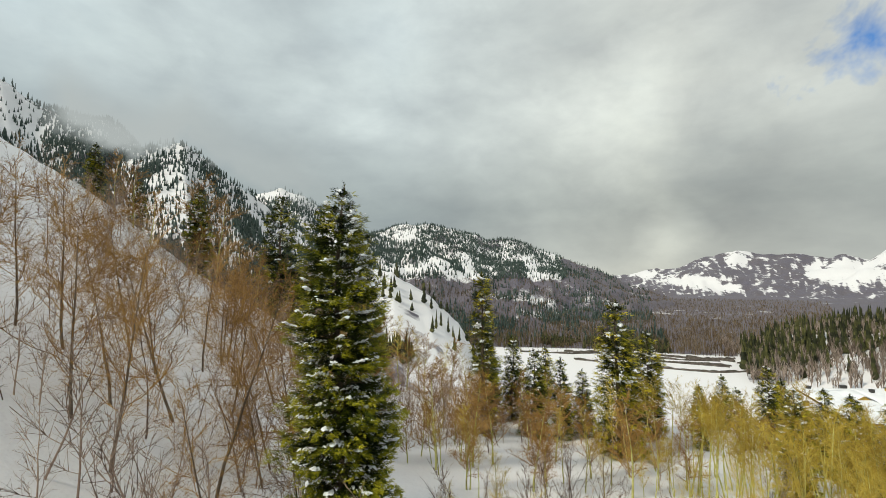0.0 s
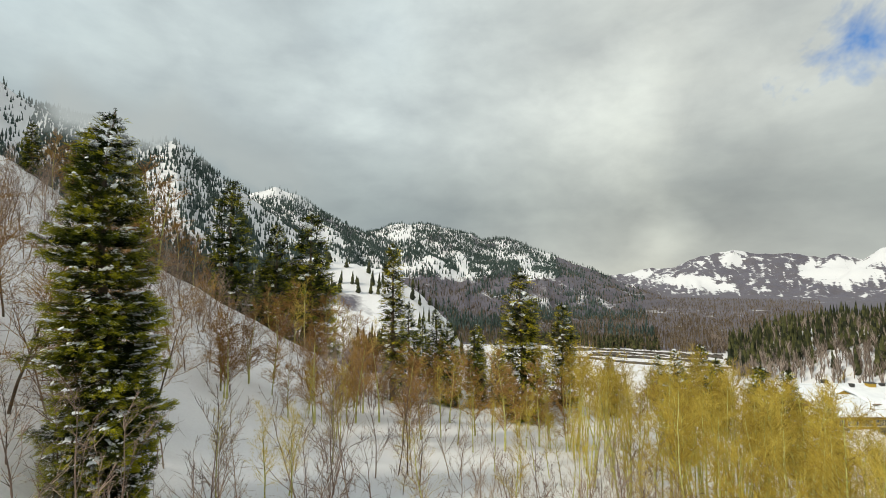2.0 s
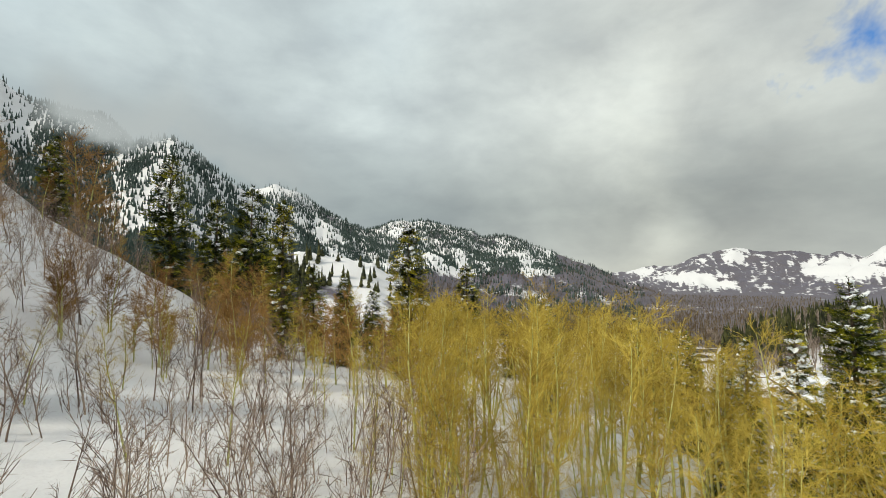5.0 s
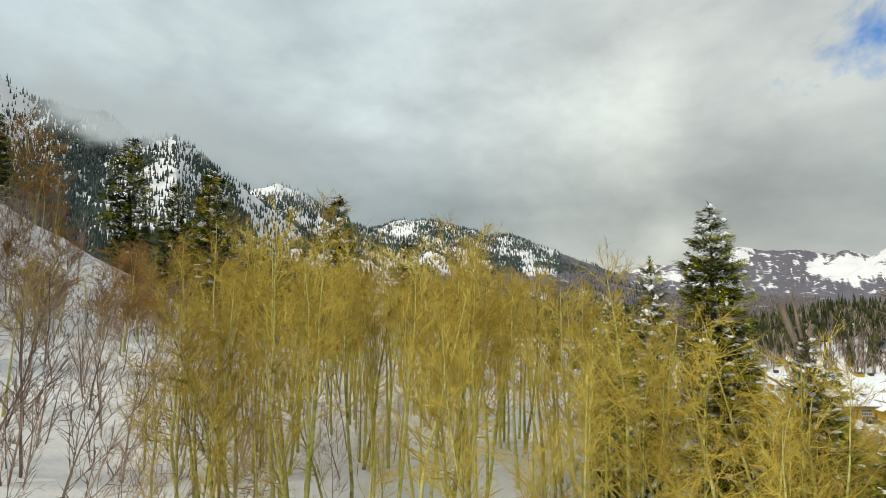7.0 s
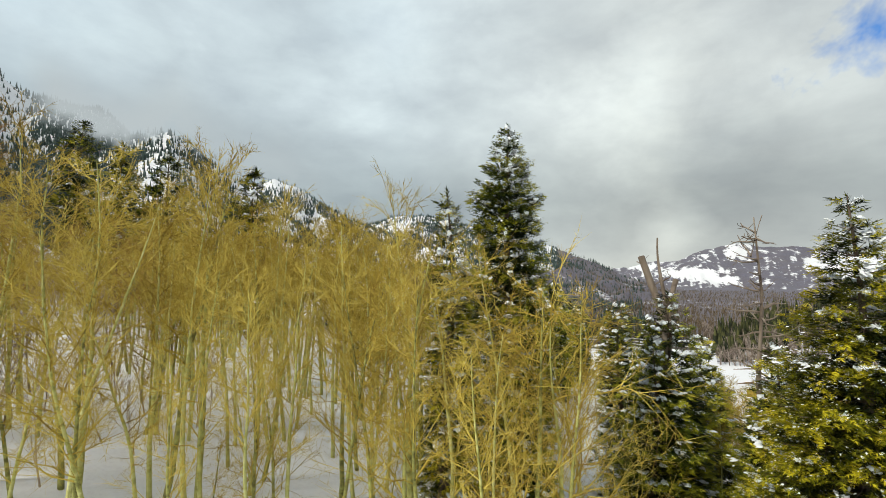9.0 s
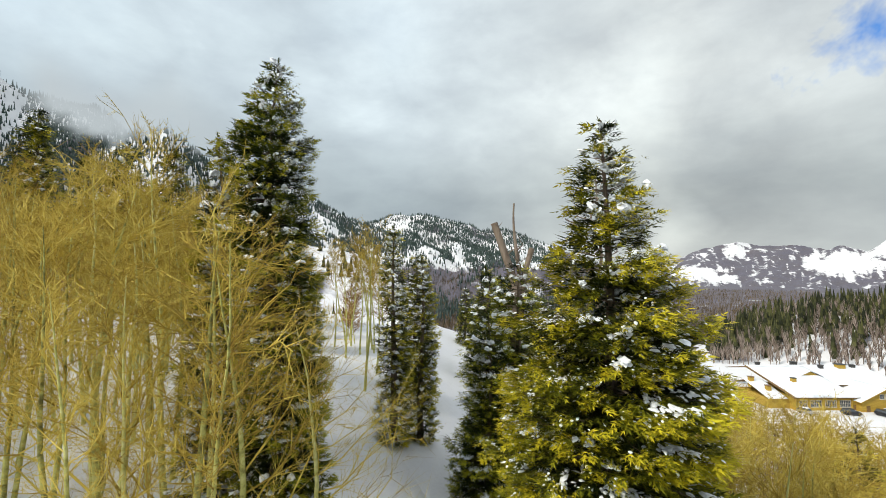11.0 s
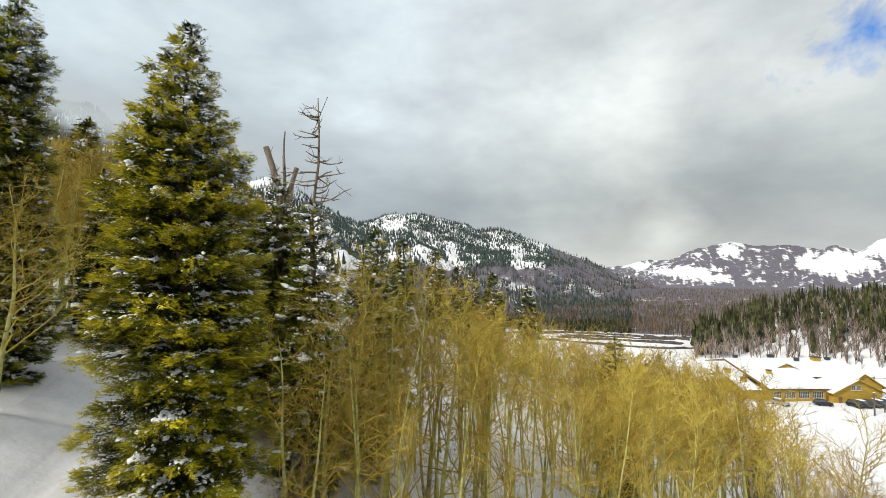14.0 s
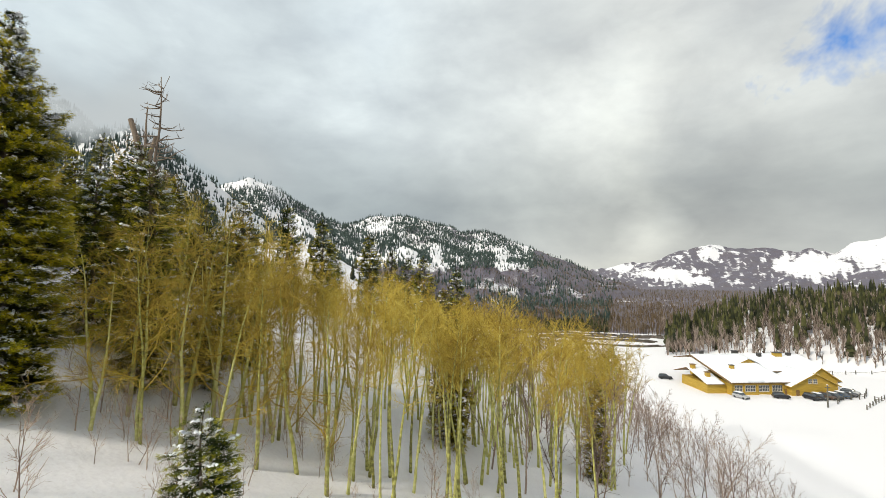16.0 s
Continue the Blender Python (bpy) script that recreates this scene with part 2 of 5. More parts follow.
# ranges: distance of the crest, of the foot, steepness, (azimuth, rise over distance) along the crest
RANGES = {
    "knoll": (300, 150, 1.0, ((-30, 0.0), (-22, 0.05), (-18.5, 0.066), (-13.3, 0.053), (-9.7, 0.040), (-5.0, -0.01), (-1.3, -0.07), (3, -0.2))),
    "first": (1050, 330, 1.15, ((-75, 0.30), (-50, 0.36), (-45.9, 0.328), (-43.5, 0.302), (-40.8, 0.296), (-38.3, 0.30), (-36, 0.268), (-33, 0.2), (-28, 0.06))),
    "second": (820, 300, 1.1, ((-48, 0.10), (-40, 0.18), (-36, 0.25), (-31.7, 0.282), (-29.7, 0.256), (-26.4, 0.209), (-24, 0.183), (-18.7, 0.116), (-12, 0.03), (-5, -0.05))),
    "third": (1200, 420, 1.2, ((-32, 0.1), (-23.3, 0.19), (-21.2, 0.205), (-18.8, 0.196), (-15.4, 0.156), (-10.5, 0.114), (-6.2, 0.083), (0, 0.02), (6, -0.035))),
    "fourth": (1500, 420, 1.35, ((-16, 0.07), (-10.5, 0.108), (-6.9, 0.128), (-2.5, 0.135), (1.1, 0.123), (4.8, 0.10), (8.4, 0.102), (11.3, 0.076), (15.4, 0.05), (19.3, 0.019), (22, -0.005), (27, -0.03))),
    "far": (3300, 1700, 1.2, ((-5, 0.0), (12, 0.004), (18, 0.006), (20.3, 0.0105), (23.8, 0.024), (27.9, 0.035), (30.2, 0.051), (33.4, 0.065), (34.9, 0.053), (38.2, 0.053), (40.8, 0.044), (42, 0.049), (43.6, 0.039), (45.1, 0.06), (50, 0.075), (62, 0.06), (80, 0.05))),
    "wooded": (400, 285, 0.8, ((29.5, -0.126), (33, -0.110), (35.2, -0.088), (37.9, -0.073), (41.4, -0.063), (44.8, -0.056), (55, -0.05), (80, -0.04))),
}


def hill_height(x, y):
    z = np.interp(x, HILL_X, HILL_Z)
    k = np.clip((20 - x) / 25, 0, 1)
    z = z - 0.13 * k * np.clip(y - 10, -15, 200)
    brow = 40 + 0.25 * np.clip(x, -20, 40) + 1.0 * np.clip(x - 45, 0, None)
    z = z - 0.42 * np.clip(y - brow, 0, None)
    return z + 0.9 * (fbm(x, y, 9, 4) - 0.5) + 2.0 * (fbm(x + 50, y, 30, 2) - 0.5)


def range_height(name, az, r):
    crest, foot, steep, line = RANGES[name]
    a, s = zip(*line)
    x, y = r * np.sin(np.radians(az)), r * np.cos(np.radians(az))
    rough = fbm(x, y, crest * 0.16, 6, 0.55) - 0.5
    up = np.clip((r - foot) / (crest - foot), 0, 1)
    # spurs and gullies wander on their way down from the crest
    bend = az + (1 - up) * (5 if name in ("knoll", "wooded") else 16) * (fbm(x + 300, y, crest * 0.3, 4) - 0.5)
    top = EYE + crest * np.interp(bend, a, s, left=-0.4, right=-0.4)
    ridged = np.abs(fbm(bend * crest / 57.3 + 900, r * 0.4, crest * 0.12, 5, 0.55) - 0.5)
    z = top * up**steep + (rough * 0.10 - ridged * 0.16) * crest * up * (1.0 - up) * (0.5 if name in ("knoll", "wooded") else 1.6)
    z = z + crest * 0.014 * up**6 * (fbm(x, y, crest * 0.03, 4, 0.6) - 0.5)
    return np.where(r > crest, z - 0.55 * (r - crest) * (0.12 if name == "wooded" else 1.0), z)


def terrain(x, y):
    """Ground height anywhere."""
    x, y = np.asarray(x, float), np.asarray(y, float)
    r, az = np.hypot(x - CX, y - CY), np.degrees(np.arctan2(x - CX, y - CY))
    z = np.maximum(hill_height(x, y), 0.6 * (fbm(x, y, 40, 3) - 0.5) + np.clip(r - 500, 0, 1500) * 0.004)
    for name in RANGES:
        z = np.maximum(z, np.where(np.abs(az) < 100, range_height(name, az, r), -50))
    return z


def covers(x, y):
    """How scrubby the ground is, 0 (clean snow) to about 1, and how thick the conifers stand."""
    r, az = np.hypot(x - CX, y - CY), np.degrees(np.arctan2(x - CX, y - CY))
    n1, n2 = fbm(x, y, 120, 5, 0.55), fbm(x + 333, y + 77, 60, 4, 0.55)
    scrub, firs = np.full_like(r, -1.2), np.zeros_like(r)
    hs = {k: range_height(k, az, r) for k in RANGES}
    base = terrain(x, y)
    for k in ("first", "second", "third", "fourth"):
        on = (hs[k] >= base - 0.5) & (r > RANGES[k][1] + 20)
        up = np.clip((r - RANGES[k][1]) / (RANGES[k][0] - RANGES[k][1]), 0, 1)
        low = np.clip((0.62 - up) / 0.35, 0, 1)
        # stands of conifers with open chutes of snow between them, which run down the fall line
        chute = 0.6 * fbm(az * RANGES[k][0] / 57.3, r * 0.22, 70, 4, 0.55) + 0.4 * n1
        scrub = np.where(on, -0.15 + 0.6 * low + 1.2 * (n1 - 0.5) + 2.0 * (chute - 0.5), scrub)
        firs = np.where(on, np.clip((chute - 0.455) * 13, 0, 1) * (0.6 + 0.8 * up) + (0.24 if k == "second" else 0.12), firs)
    on = (hs["knoll"] >= base - 0.3) & (r > 150)
    clear = (az > -19) & (r > 215 - 3.0 * az) & (fbm(x, y, 45, 3) < 0.62)
    scrub = np.where(on, np.where(clear, -1.0, 0.42 + 0.9 * (n2 - 0.5)), scrub)
    firs = np.where(on, np.where(clear, 0.015, 0.22 * (n2 > 0.45)), firs)
    lower = (r > 380) & (r < 1700) & (base < 60) & (az > -14)
    scrub = np.where(lower, 0.75 + 0.9 * (n1 - 0.5), scrub)
    firs = np.where(lower, 0.32 * np.clip((n2 - 0.53) * 8, 0, 1) + 0.03, firs)
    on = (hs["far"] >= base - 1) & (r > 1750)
    # open snow faces on the far mountains, scrub made purple with painted haze between them; patches run down the fall
    # line
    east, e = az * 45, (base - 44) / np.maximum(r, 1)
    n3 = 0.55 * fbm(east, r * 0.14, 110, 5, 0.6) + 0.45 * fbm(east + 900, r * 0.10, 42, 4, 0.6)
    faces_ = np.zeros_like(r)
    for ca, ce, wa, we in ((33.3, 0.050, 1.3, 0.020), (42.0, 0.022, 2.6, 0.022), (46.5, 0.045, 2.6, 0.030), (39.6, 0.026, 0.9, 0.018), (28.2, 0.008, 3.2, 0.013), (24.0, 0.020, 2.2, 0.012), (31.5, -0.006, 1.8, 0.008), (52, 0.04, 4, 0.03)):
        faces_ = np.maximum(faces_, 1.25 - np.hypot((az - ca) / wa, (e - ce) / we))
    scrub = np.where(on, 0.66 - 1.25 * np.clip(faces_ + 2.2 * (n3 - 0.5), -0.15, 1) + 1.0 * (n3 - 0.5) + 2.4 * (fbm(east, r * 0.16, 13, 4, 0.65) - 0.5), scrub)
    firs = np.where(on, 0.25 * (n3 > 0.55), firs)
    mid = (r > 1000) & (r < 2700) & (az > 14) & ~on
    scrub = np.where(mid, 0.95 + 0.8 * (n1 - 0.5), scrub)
    on = (hs["wooded"] >= base - 0.3) & (r > 290) & (r < 900) & (az > 30.5)
    scrub = np.where(on, 0.15 + 0.6 * (n2 - 0.5), scrub)
    firs = np.where(on, np.clip((n2 - 0.3) * 4, 0, 1), firs)
    return scrub, firs


def mesh_from(name, verts, faces_flat, sizes, materials, smooth=False):
    """A mesh from arrays of vertices and of polygons."""
    me = bpy.data.meshes.new(name)
    verts = np.ascontiguousarray(verts, dtype=np.float32)
    faces_flat, sizes = np.ascontiguousarray(faces_flat, dtype=np.int32).ravel(), np.ascontiguousarray(sizes, dtype=np.int32)
    me.vertices.add(len(verts))
    me.vertices.foreach_set("co", verts.ravel())
    me.loops.add(len(faces_flat))
    me.loops.foreach_set("vertex_index", faces_flat)
    me.polygons.add(len(sizes))
    me.polygons.foreach_set("loop_start", np.r_[0, np.cumsum(sizes)[:-1]].astype(np.int32))
    me.polygons.foreach_set("use_smooth", np.full(len(sizes), smooth))
    for m in materials:
        me.materials.append(m)
    me.update(calc_edges=True)
    return me


def build_ground():
    az = np.r_[np.arange(-66, 66, 0.19), np.arange(66, 294, 3.0)]
    radii = np.r_[0.5, np.geomspace(2.5, 4700, 270)]
    a, r = np.meshgrid(np.radians(az), radii)
    x, y = CX + r * np.sin(a), CY + r * np.cos(a)
    z = terrain(x, y)
    n, m = len(az), len(radii)
    verts = np.stack([x, y, z], -1).reshape(-1, 3)
    i, j = np.meshgrid(np.arange(m - 1), np.arange(n), indexing="ij")
    k = (j + 1) % n
    faces = np.stack([i * n + j, (i + 1) * n + j, (i + 1) * n + k, i * n + k], -1).reshape(-1, 4)[:, ::-1]
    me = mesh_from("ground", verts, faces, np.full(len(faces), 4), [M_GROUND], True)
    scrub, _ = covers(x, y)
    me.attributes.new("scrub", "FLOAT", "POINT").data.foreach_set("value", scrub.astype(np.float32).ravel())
    return tagged(new("ground", me), "snow-covered mountain slopes and valley floor with brown scrub", "ground", kind="structure")


ground = build_ground()


def ground_at(x, y):
    return float(terrain(x, y))


# ---------------------------------------------------------------- building blocks for plants
RNG = np.random.RandomState(11)


def unit(v):
    return v / np.maximum(np.linalg.norm(v, axis=-1, keepdims=True), 1e-9)


def sticks(p0, p1, r0, r1, sides=3):
    """Tapered rods between pairs of points, as vertices and quads."""
    p0, p1 = np.asarray(p0, float), np.asarray(p1, float)
    r0, r1 = np.broadcast_to(r0, len(p0)), np.broadcast_to(r1, len(p0))
    d = unit(p1 - p0)
    side = unit(np.cross(d, np.where(np.abs(d[:, 2:]) > 0.9, [[1.0, 0, 0]], [[0, 0, 1.0]])))
    other = np.cross(d, side)
    turn = np.arange(sides) * 2 * np.pi / sides
    ring = side[:, None] * np.cos(turn)[None, :, None] + other[:, None] * np.sin(turn)[None, :, None]
    verts = np.concatenate([p0[:, None] + ring * r0[:, None, None], p1[:, None] + ring * r1[:, None, None]], 1)
    k = np.arange(sides)
    quad = np.stack([k, (k + 1) % sides, (k + 1) % sides + sides, k + sides], -1)
    faces = (np.arange(len(p0)) * 2 * sides)[:, None, None] + quad[None]
    return verts.reshape(-1, 3), faces.reshape(-1, 4)


def joined_tube(points, radii, sides=8):
    """One continuous tapered tube through points."""
    points = np.asarray(points, float)
    d = unit(np.gradient(points, axis=0))
    side = unit(np.cross(d, [[0.3, 0.9, 0.1]]))
    other = np.cross(d, side)
    turn = np.arange(sides) * 2 * np.pi / sides
    ring = side[:, None] * np.cos(turn)[None, :, None] + other[:, None] * np.sin(turn)[None, :, None]
    verts = (points[:, None] + ring * np.asarray(radii)[:, None, None]).reshape(-1, 3)
    n = len(points)
    i, k = np.meshgrid(np.arange(n - 1), np.arange(sides), indexing="ij")
    faces = np.stack([i * sides + k, i * sides + (k + 1) % sides, (i + 1) * sides + (k + 1) % sides, (i + 1) * sides + k], -1)
    return verts, faces.reshape(-1, 4)


def scattered(template, faces, at, x, y, z):
    """A template placed at many points with the axes x, y, z (already scaled)."""
    t = np.asarray(template, float)
    verts = at[:, None] + t[None, :, :1] * x[:, None] + t[None, :, 1:2] * y[:, None] + t[None, :, 2:3] * z[:, None]
    f = (np.arange(len(at)) * len(t))[:, None, None] + np.asarray(faces)[None]
    return verts.reshape(-1, 3), f.reshape(-1, np.shape(faces)[1])


def merge(*pieces):
    verts, faces, start = [], [], 0
    for v, f in pieces:
        verts.append(v)
        faces.append(f + start)
        start += len(v)
    return np.concatenate(verts), np.concatenate(faces)


def triangles_of(me):
    """A mesh's vertices and triangles as arrays."""
    v = np.empty(len(me.vertices) * 3, np.float32)
    me.vertices.foreach_get("co", v)
    me.calc_loop_triangles()
    f = np.empty(len(me.loop_triangles) * 3, np.int32)
    me.loop_triangles.foreach_get("vertices", f)
    return v.reshape(-1, 3), f.reshape(-1, 3)


# a sprig of needles: narrow pointed fingers set like a feather along a short stem
SPRAY_V, SPRAY_F = [], []
for _x, _a, _l, _z in ((0.0, -0.95, 0.55, 0.10), (0.05, 0.95, 0.55, -0.05), (0.33, -0.7, 0.52, -0.06), (0.36, 0.7, 0.52, 0.08), (0.45, 0.0, 0.62, 0.02)):
    _c, _s, _k = math.cos(_a), math.sin(_a), len(SPRAY_V)
    SPRAY_V += [(_x + 0.085 * _s, -0.085 * _c, 0.05), (_x - 0.085 * _s, 0.085 * _c, 0.0), (_x + _l * _c, _l * _s, _z)]
    SPRAY_F.append((_k, _k + 1, _k + 2))
LUMP_V = [(math.cos(k * math.pi / 3) * (1 + 0.25 * math.sin(5 * k)), math.sin(k * math.pi / 3) * (1 + 0.2 * math.cos(3 * k)), 0) for k in range(6)] + \
         [(math.cos(k * math.pi / 3 + 0.4) * 0.6, math.sin(k * math.pi / 3 + 0.4) * 0.6, 0.42) for k in range(6)] + [(0.05, 0, 0.56)]
LUMP_F = [f for k in range(6) for f in ((k, (k + 1) % 6, 6 + k), ((k + 1) % 6, 6 + (k + 1) % 6, 6 + k), (6 + k, 6 + (k + 1) % 6, 12))]


def fir_meshes(height, profile, seed, levels=26, per_level=8, spray=0.1, snow=0.5, bare=0.05, dark=False, droop=0.3, cover=0.5, lee=None, patch=0.030, tint=None):
    """Meshes of a fir: trunk with limbs, needle crown in tiers of flat feathered boughs, snow lying on the boughs.
    profile: (share of the height below the tip, reach in metres); lee: the side, in degrees, on which the snow has stayed."""
    g = np.random.RandomState(seed)
    tz = np.linspace(0, height, 9)
    sway = np.stack([0.012 * height * np.sin(tz / height * 2 * np.pi), 0.01 * height * np.sin(tz / height * 2 * np.pi), tz], -1)
    trunk = joined_tube(sway, 0.02 * height * (1 - tz / height * 0.95))
    widest = max(r for _, r in profile)
    lines, radii, at_, dir_, len_, out_, drift = [], [], [], [], [], [], []
    up1 = np.array([[0.0, 0.0, 1.0]])
    for lv in range(levels):
        f = min(max(bare + (1 - bare) * (max(0.0, lv + g.uniform(-0.2, 0.2)) / levels) ** 0.92, 0.02), 0.99)
        reach = np.interp(1 - f, *zip(*profile)) * (1 + 0.08 * math.sin(lv * 1.9 + seed) + 0.07 * math.sin(lv * 0.73 + 2 * seed))
        count = max(4, int(round(per_level * min(1.0, 0.5 + reach / widest * 0.6))))
        for b in range(count):
            z = (f + g.normal(0, 0.16) * (1 - bare) / levels) * height
            bx = np.interp(z, tz, sway[:, 0])
            by = np.interp(z, tz, sway[:, 1])
            a = 2 * math.pi * (b + g.uniform(-0.4, 0.4)) / count + lv * 2.4
            length = max(0.10, reach * (g.uniform(0.72, 1.05) if g.rand() > 0.15 else g.uniform(1.0, 1.18)))
            lift = (f - 0.36) * 1.1 + g.uniform(-0.15, 0.15)
            steps = max(2, int(round(length / (spray * 2.2))))
            u = np.linspace(0.0, 1, steps + 1)
            out = np.array([math.cos(a), math.sin(a), 0.0])
            across = np.array([-math.sin(a), math.cos(a), 0.0])
            curve = lambda t: length * (lift * t * 0.6 - droop * t * t + 0.24 * t**4)  # noqa: E731
            start = np.array([bx, by, z])
            lines.append(start + out * (length * u)[:, None] + up1 * curve(u)[:, None])
            radii.append(0.010 * height / 8 * (0.5 + length / widest) * (1 - 0.8 * u))
            # sprigs along side twigs that leave the bough in a flat feather
            fan = 0.46 * length + 0.07
            # gathered in tufts
            bunch = 6
            n = max(2, int(length * fan / (spray * spray * cover * bunch)))
            t = np.repeat(0.12 + 0.88 * g.rand(n) ** 0.62, bunch)
            side_ = np.repeat(np.where(g.rand(n) < 0.5, -1.0, 1.0), bunch)
            along = np.repeat(g.rand(n) ** 0.8, bunch)
            lump_z = np.repeat(g.normal(0, 0.35 * spray + 0.02 * fan, n), bunch)
            n = n * bunch
            reach_s = fan * np.clip(1.08 - t, 0.10, 1) ** 0.6 * np.clip(t * 2.6, 0.3, 1) * along
            at_.append(start + out * (length * t + 0.45 * reach_s)[:, None] + across * (side_ * 0.8 * reach_s)[:, None]
                       + up1 * (curve(t) - 0.30 * reach_s * along + lump_z)[:, None] + g.normal(0, 0.40 * spray, (n, 3)) * [1, 1, 0.6])
            dir_.append(out * g.uniform(0.4, 0.9, (n, 1)) + across * (side_ * g.uniform(0.15, 0.95, n) * (0.35 + 0.65 * along))[:, None] + up1 * g.uniform(-0.35, 0.45, (n, 1)))
            len_.append(spray * g.uniform(0.8, 1.5, n) * np.where(t < 0.5, 1.6, 1.0))
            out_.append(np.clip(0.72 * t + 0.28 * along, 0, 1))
            # a ragged ridge of snow along the top of the bough
            tip = start + out * length
            lying = float(fbm(tip[:1] + 40 + seed + 0.6 * tip[2], tip[1:2] + 0.9 * tip[2], 0.07 * height, 2)[0])
            kept = 1.0 if lee is None else float(np.clip(0.70 + 0.80 * math.cos(a - radians(lee)), 0.14, 1.4))
            if g.rand() < snow * kept * np.clip((lying - 0.32) * 5, 0.25, 1.4):
                m = int(g.uniform(5, 12) * (1 + 1.2 * length * 0.05 / patch))
                tc, half = g.uniform(0.5, 0.98), g.uniform(0.10, 0.34)
                ts = np.clip(tc + half * g.normal(0, 0.6, m), 0.3, 1.02)
                of = fan * 0.26 * g.normal(0, 1, m) * np.clip(1.25 - ts, 0.2, 1)
                drift.append(start + out * (length * ts)[:, None] + across * of[:, None] + up1 * (curve(ts) - 0.2 * np.abs(of) + 0.62 * spray)[:, None])
    # leader
    n = 14
    at_.append(np.stack([np.zeros(n), np.zeros(n), height - 0.35 * g.rand(n)], -1))
    dir_.append(np.concatenate([g.normal(0, 0.5, (n, 2)), np.full((n, 1), 1.0)], 1))
    len_.append(spray * g.uniform(0.8, 1.5, n))
    out_.append(np.full(n, 0.5))
    wood = merge(trunk, sticks(np.concatenate([q[:-1] for q in lines]), np.concatenate([q[1:] for q in lines]), np.concatenate([q[:-1] for q in radii]), np.concatenate([q[1:] for q in radii])))
    at, direction, size, reach_ = np.concatenate(at_), unit(np.concatenate(dir_)), np.concatenate(len_)[:, None], np.concatenate(out_)
    side = unit(unit(np.cross(direction, [[0, 0, 1.0]])) + g.normal(0, 0.25, direction.shape))
    up = np.cross(side, direction)
    crown = scattered(SPRAY_V, SPRAY_F, at, direction * size, side * size * 0.85, up * size)
    # lumps of snow, run together on the boughs, and a dusting on the sprigs
    dust = (g.rand(len(at)) < 0.05 * snow) & (reach_ > 0.45)
    lie = np.concatenate([*drift, at[dust] + up1 * spray * 0.2])
    big = np.concatenate([np.full(len(lie) - dust.sum(), 1.0), np.full(dust.sum(), 0.45)])[:, None] * g.uniform(0.5, 1.35, (len(lie), 1)) * patch
    flat = unit(np.stack([lie[:, 0], lie[:, 1], -0.3 * np.hypot(lie[:, 0], lie[:, 1])], -1) + g.normal(0, 0.3, lie.shape))
    sideways = unit(np.cross([[0, 0, 1.0]], flat))
    lumps_ = scattered(LUMP_V, LUMP_F, lie, flat * big * g.uniform(0.9, 1.7, big.shape), sideways * big * g.uniform(0.7, 1.3, big.shape), np.cross(flat, sideways) * big * g.uniform(0.6, 1.1, big.shape))
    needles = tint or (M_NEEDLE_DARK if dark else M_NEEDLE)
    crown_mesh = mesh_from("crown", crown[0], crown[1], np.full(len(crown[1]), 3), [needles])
    # low near the trunk for painted shade, high on the bright young tips
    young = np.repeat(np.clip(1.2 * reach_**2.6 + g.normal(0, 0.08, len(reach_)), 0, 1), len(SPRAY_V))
    crown_mesh.attributes.new("growth_shade", "FLOAT", "POINT").data.foreach_set("value", young.astype(np.float32))
    return (mesh_from("trunk", wood[0], wood[1], np.full(len(wood[1]), 4), [M_BARK], True),
            crown_mesh,
            mesh_from("snow", lumps_[0], lumps_[1], np.full(len(lumps_[1]), 3), [M_SNOWLUMP], True))


def place_tree(name, meshes, parts_, m, label, category="tree", group=""):
    base = new(name)
    base.empty_display_size = 0.3
    base.matrix_world = m
    for me, part_name in zip(meshes, parts_):
        child = new(part_name, me)
        child.parent = base
        if part_name == "snow":
            tagged(child, "clumps of snow on the boughs", kind="stuff")
    return tagged(base, label, category, group)


def fir(meshes, x, y, top, height, label, group="", turn=0.0, sink=0.25):
    """A fir whose tip stands at the height top; height is the mesh's own height."""
    z = ground_at(x, y) - sink
    s = (top - z) / height
    return place_tree("fir_tree", meshes, ("trunk", "crown", "snow"), pose(x, y, z, 0, 0, turn) @ Matrix.Diagonal((s, s, s, 1)), label, "tree", group)


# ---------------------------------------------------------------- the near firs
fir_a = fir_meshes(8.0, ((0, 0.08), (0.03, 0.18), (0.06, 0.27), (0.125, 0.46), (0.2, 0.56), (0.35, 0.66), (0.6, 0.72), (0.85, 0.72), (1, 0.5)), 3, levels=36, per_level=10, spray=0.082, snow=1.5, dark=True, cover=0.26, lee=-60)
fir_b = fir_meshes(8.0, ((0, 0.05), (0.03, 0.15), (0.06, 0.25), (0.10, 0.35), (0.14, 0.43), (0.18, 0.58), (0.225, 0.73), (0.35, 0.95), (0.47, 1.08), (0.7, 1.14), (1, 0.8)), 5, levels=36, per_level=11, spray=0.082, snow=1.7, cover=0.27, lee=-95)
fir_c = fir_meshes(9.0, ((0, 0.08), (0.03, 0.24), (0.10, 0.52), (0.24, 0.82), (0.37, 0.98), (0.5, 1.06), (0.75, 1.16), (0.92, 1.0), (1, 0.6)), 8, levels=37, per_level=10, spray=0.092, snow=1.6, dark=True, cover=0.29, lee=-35)
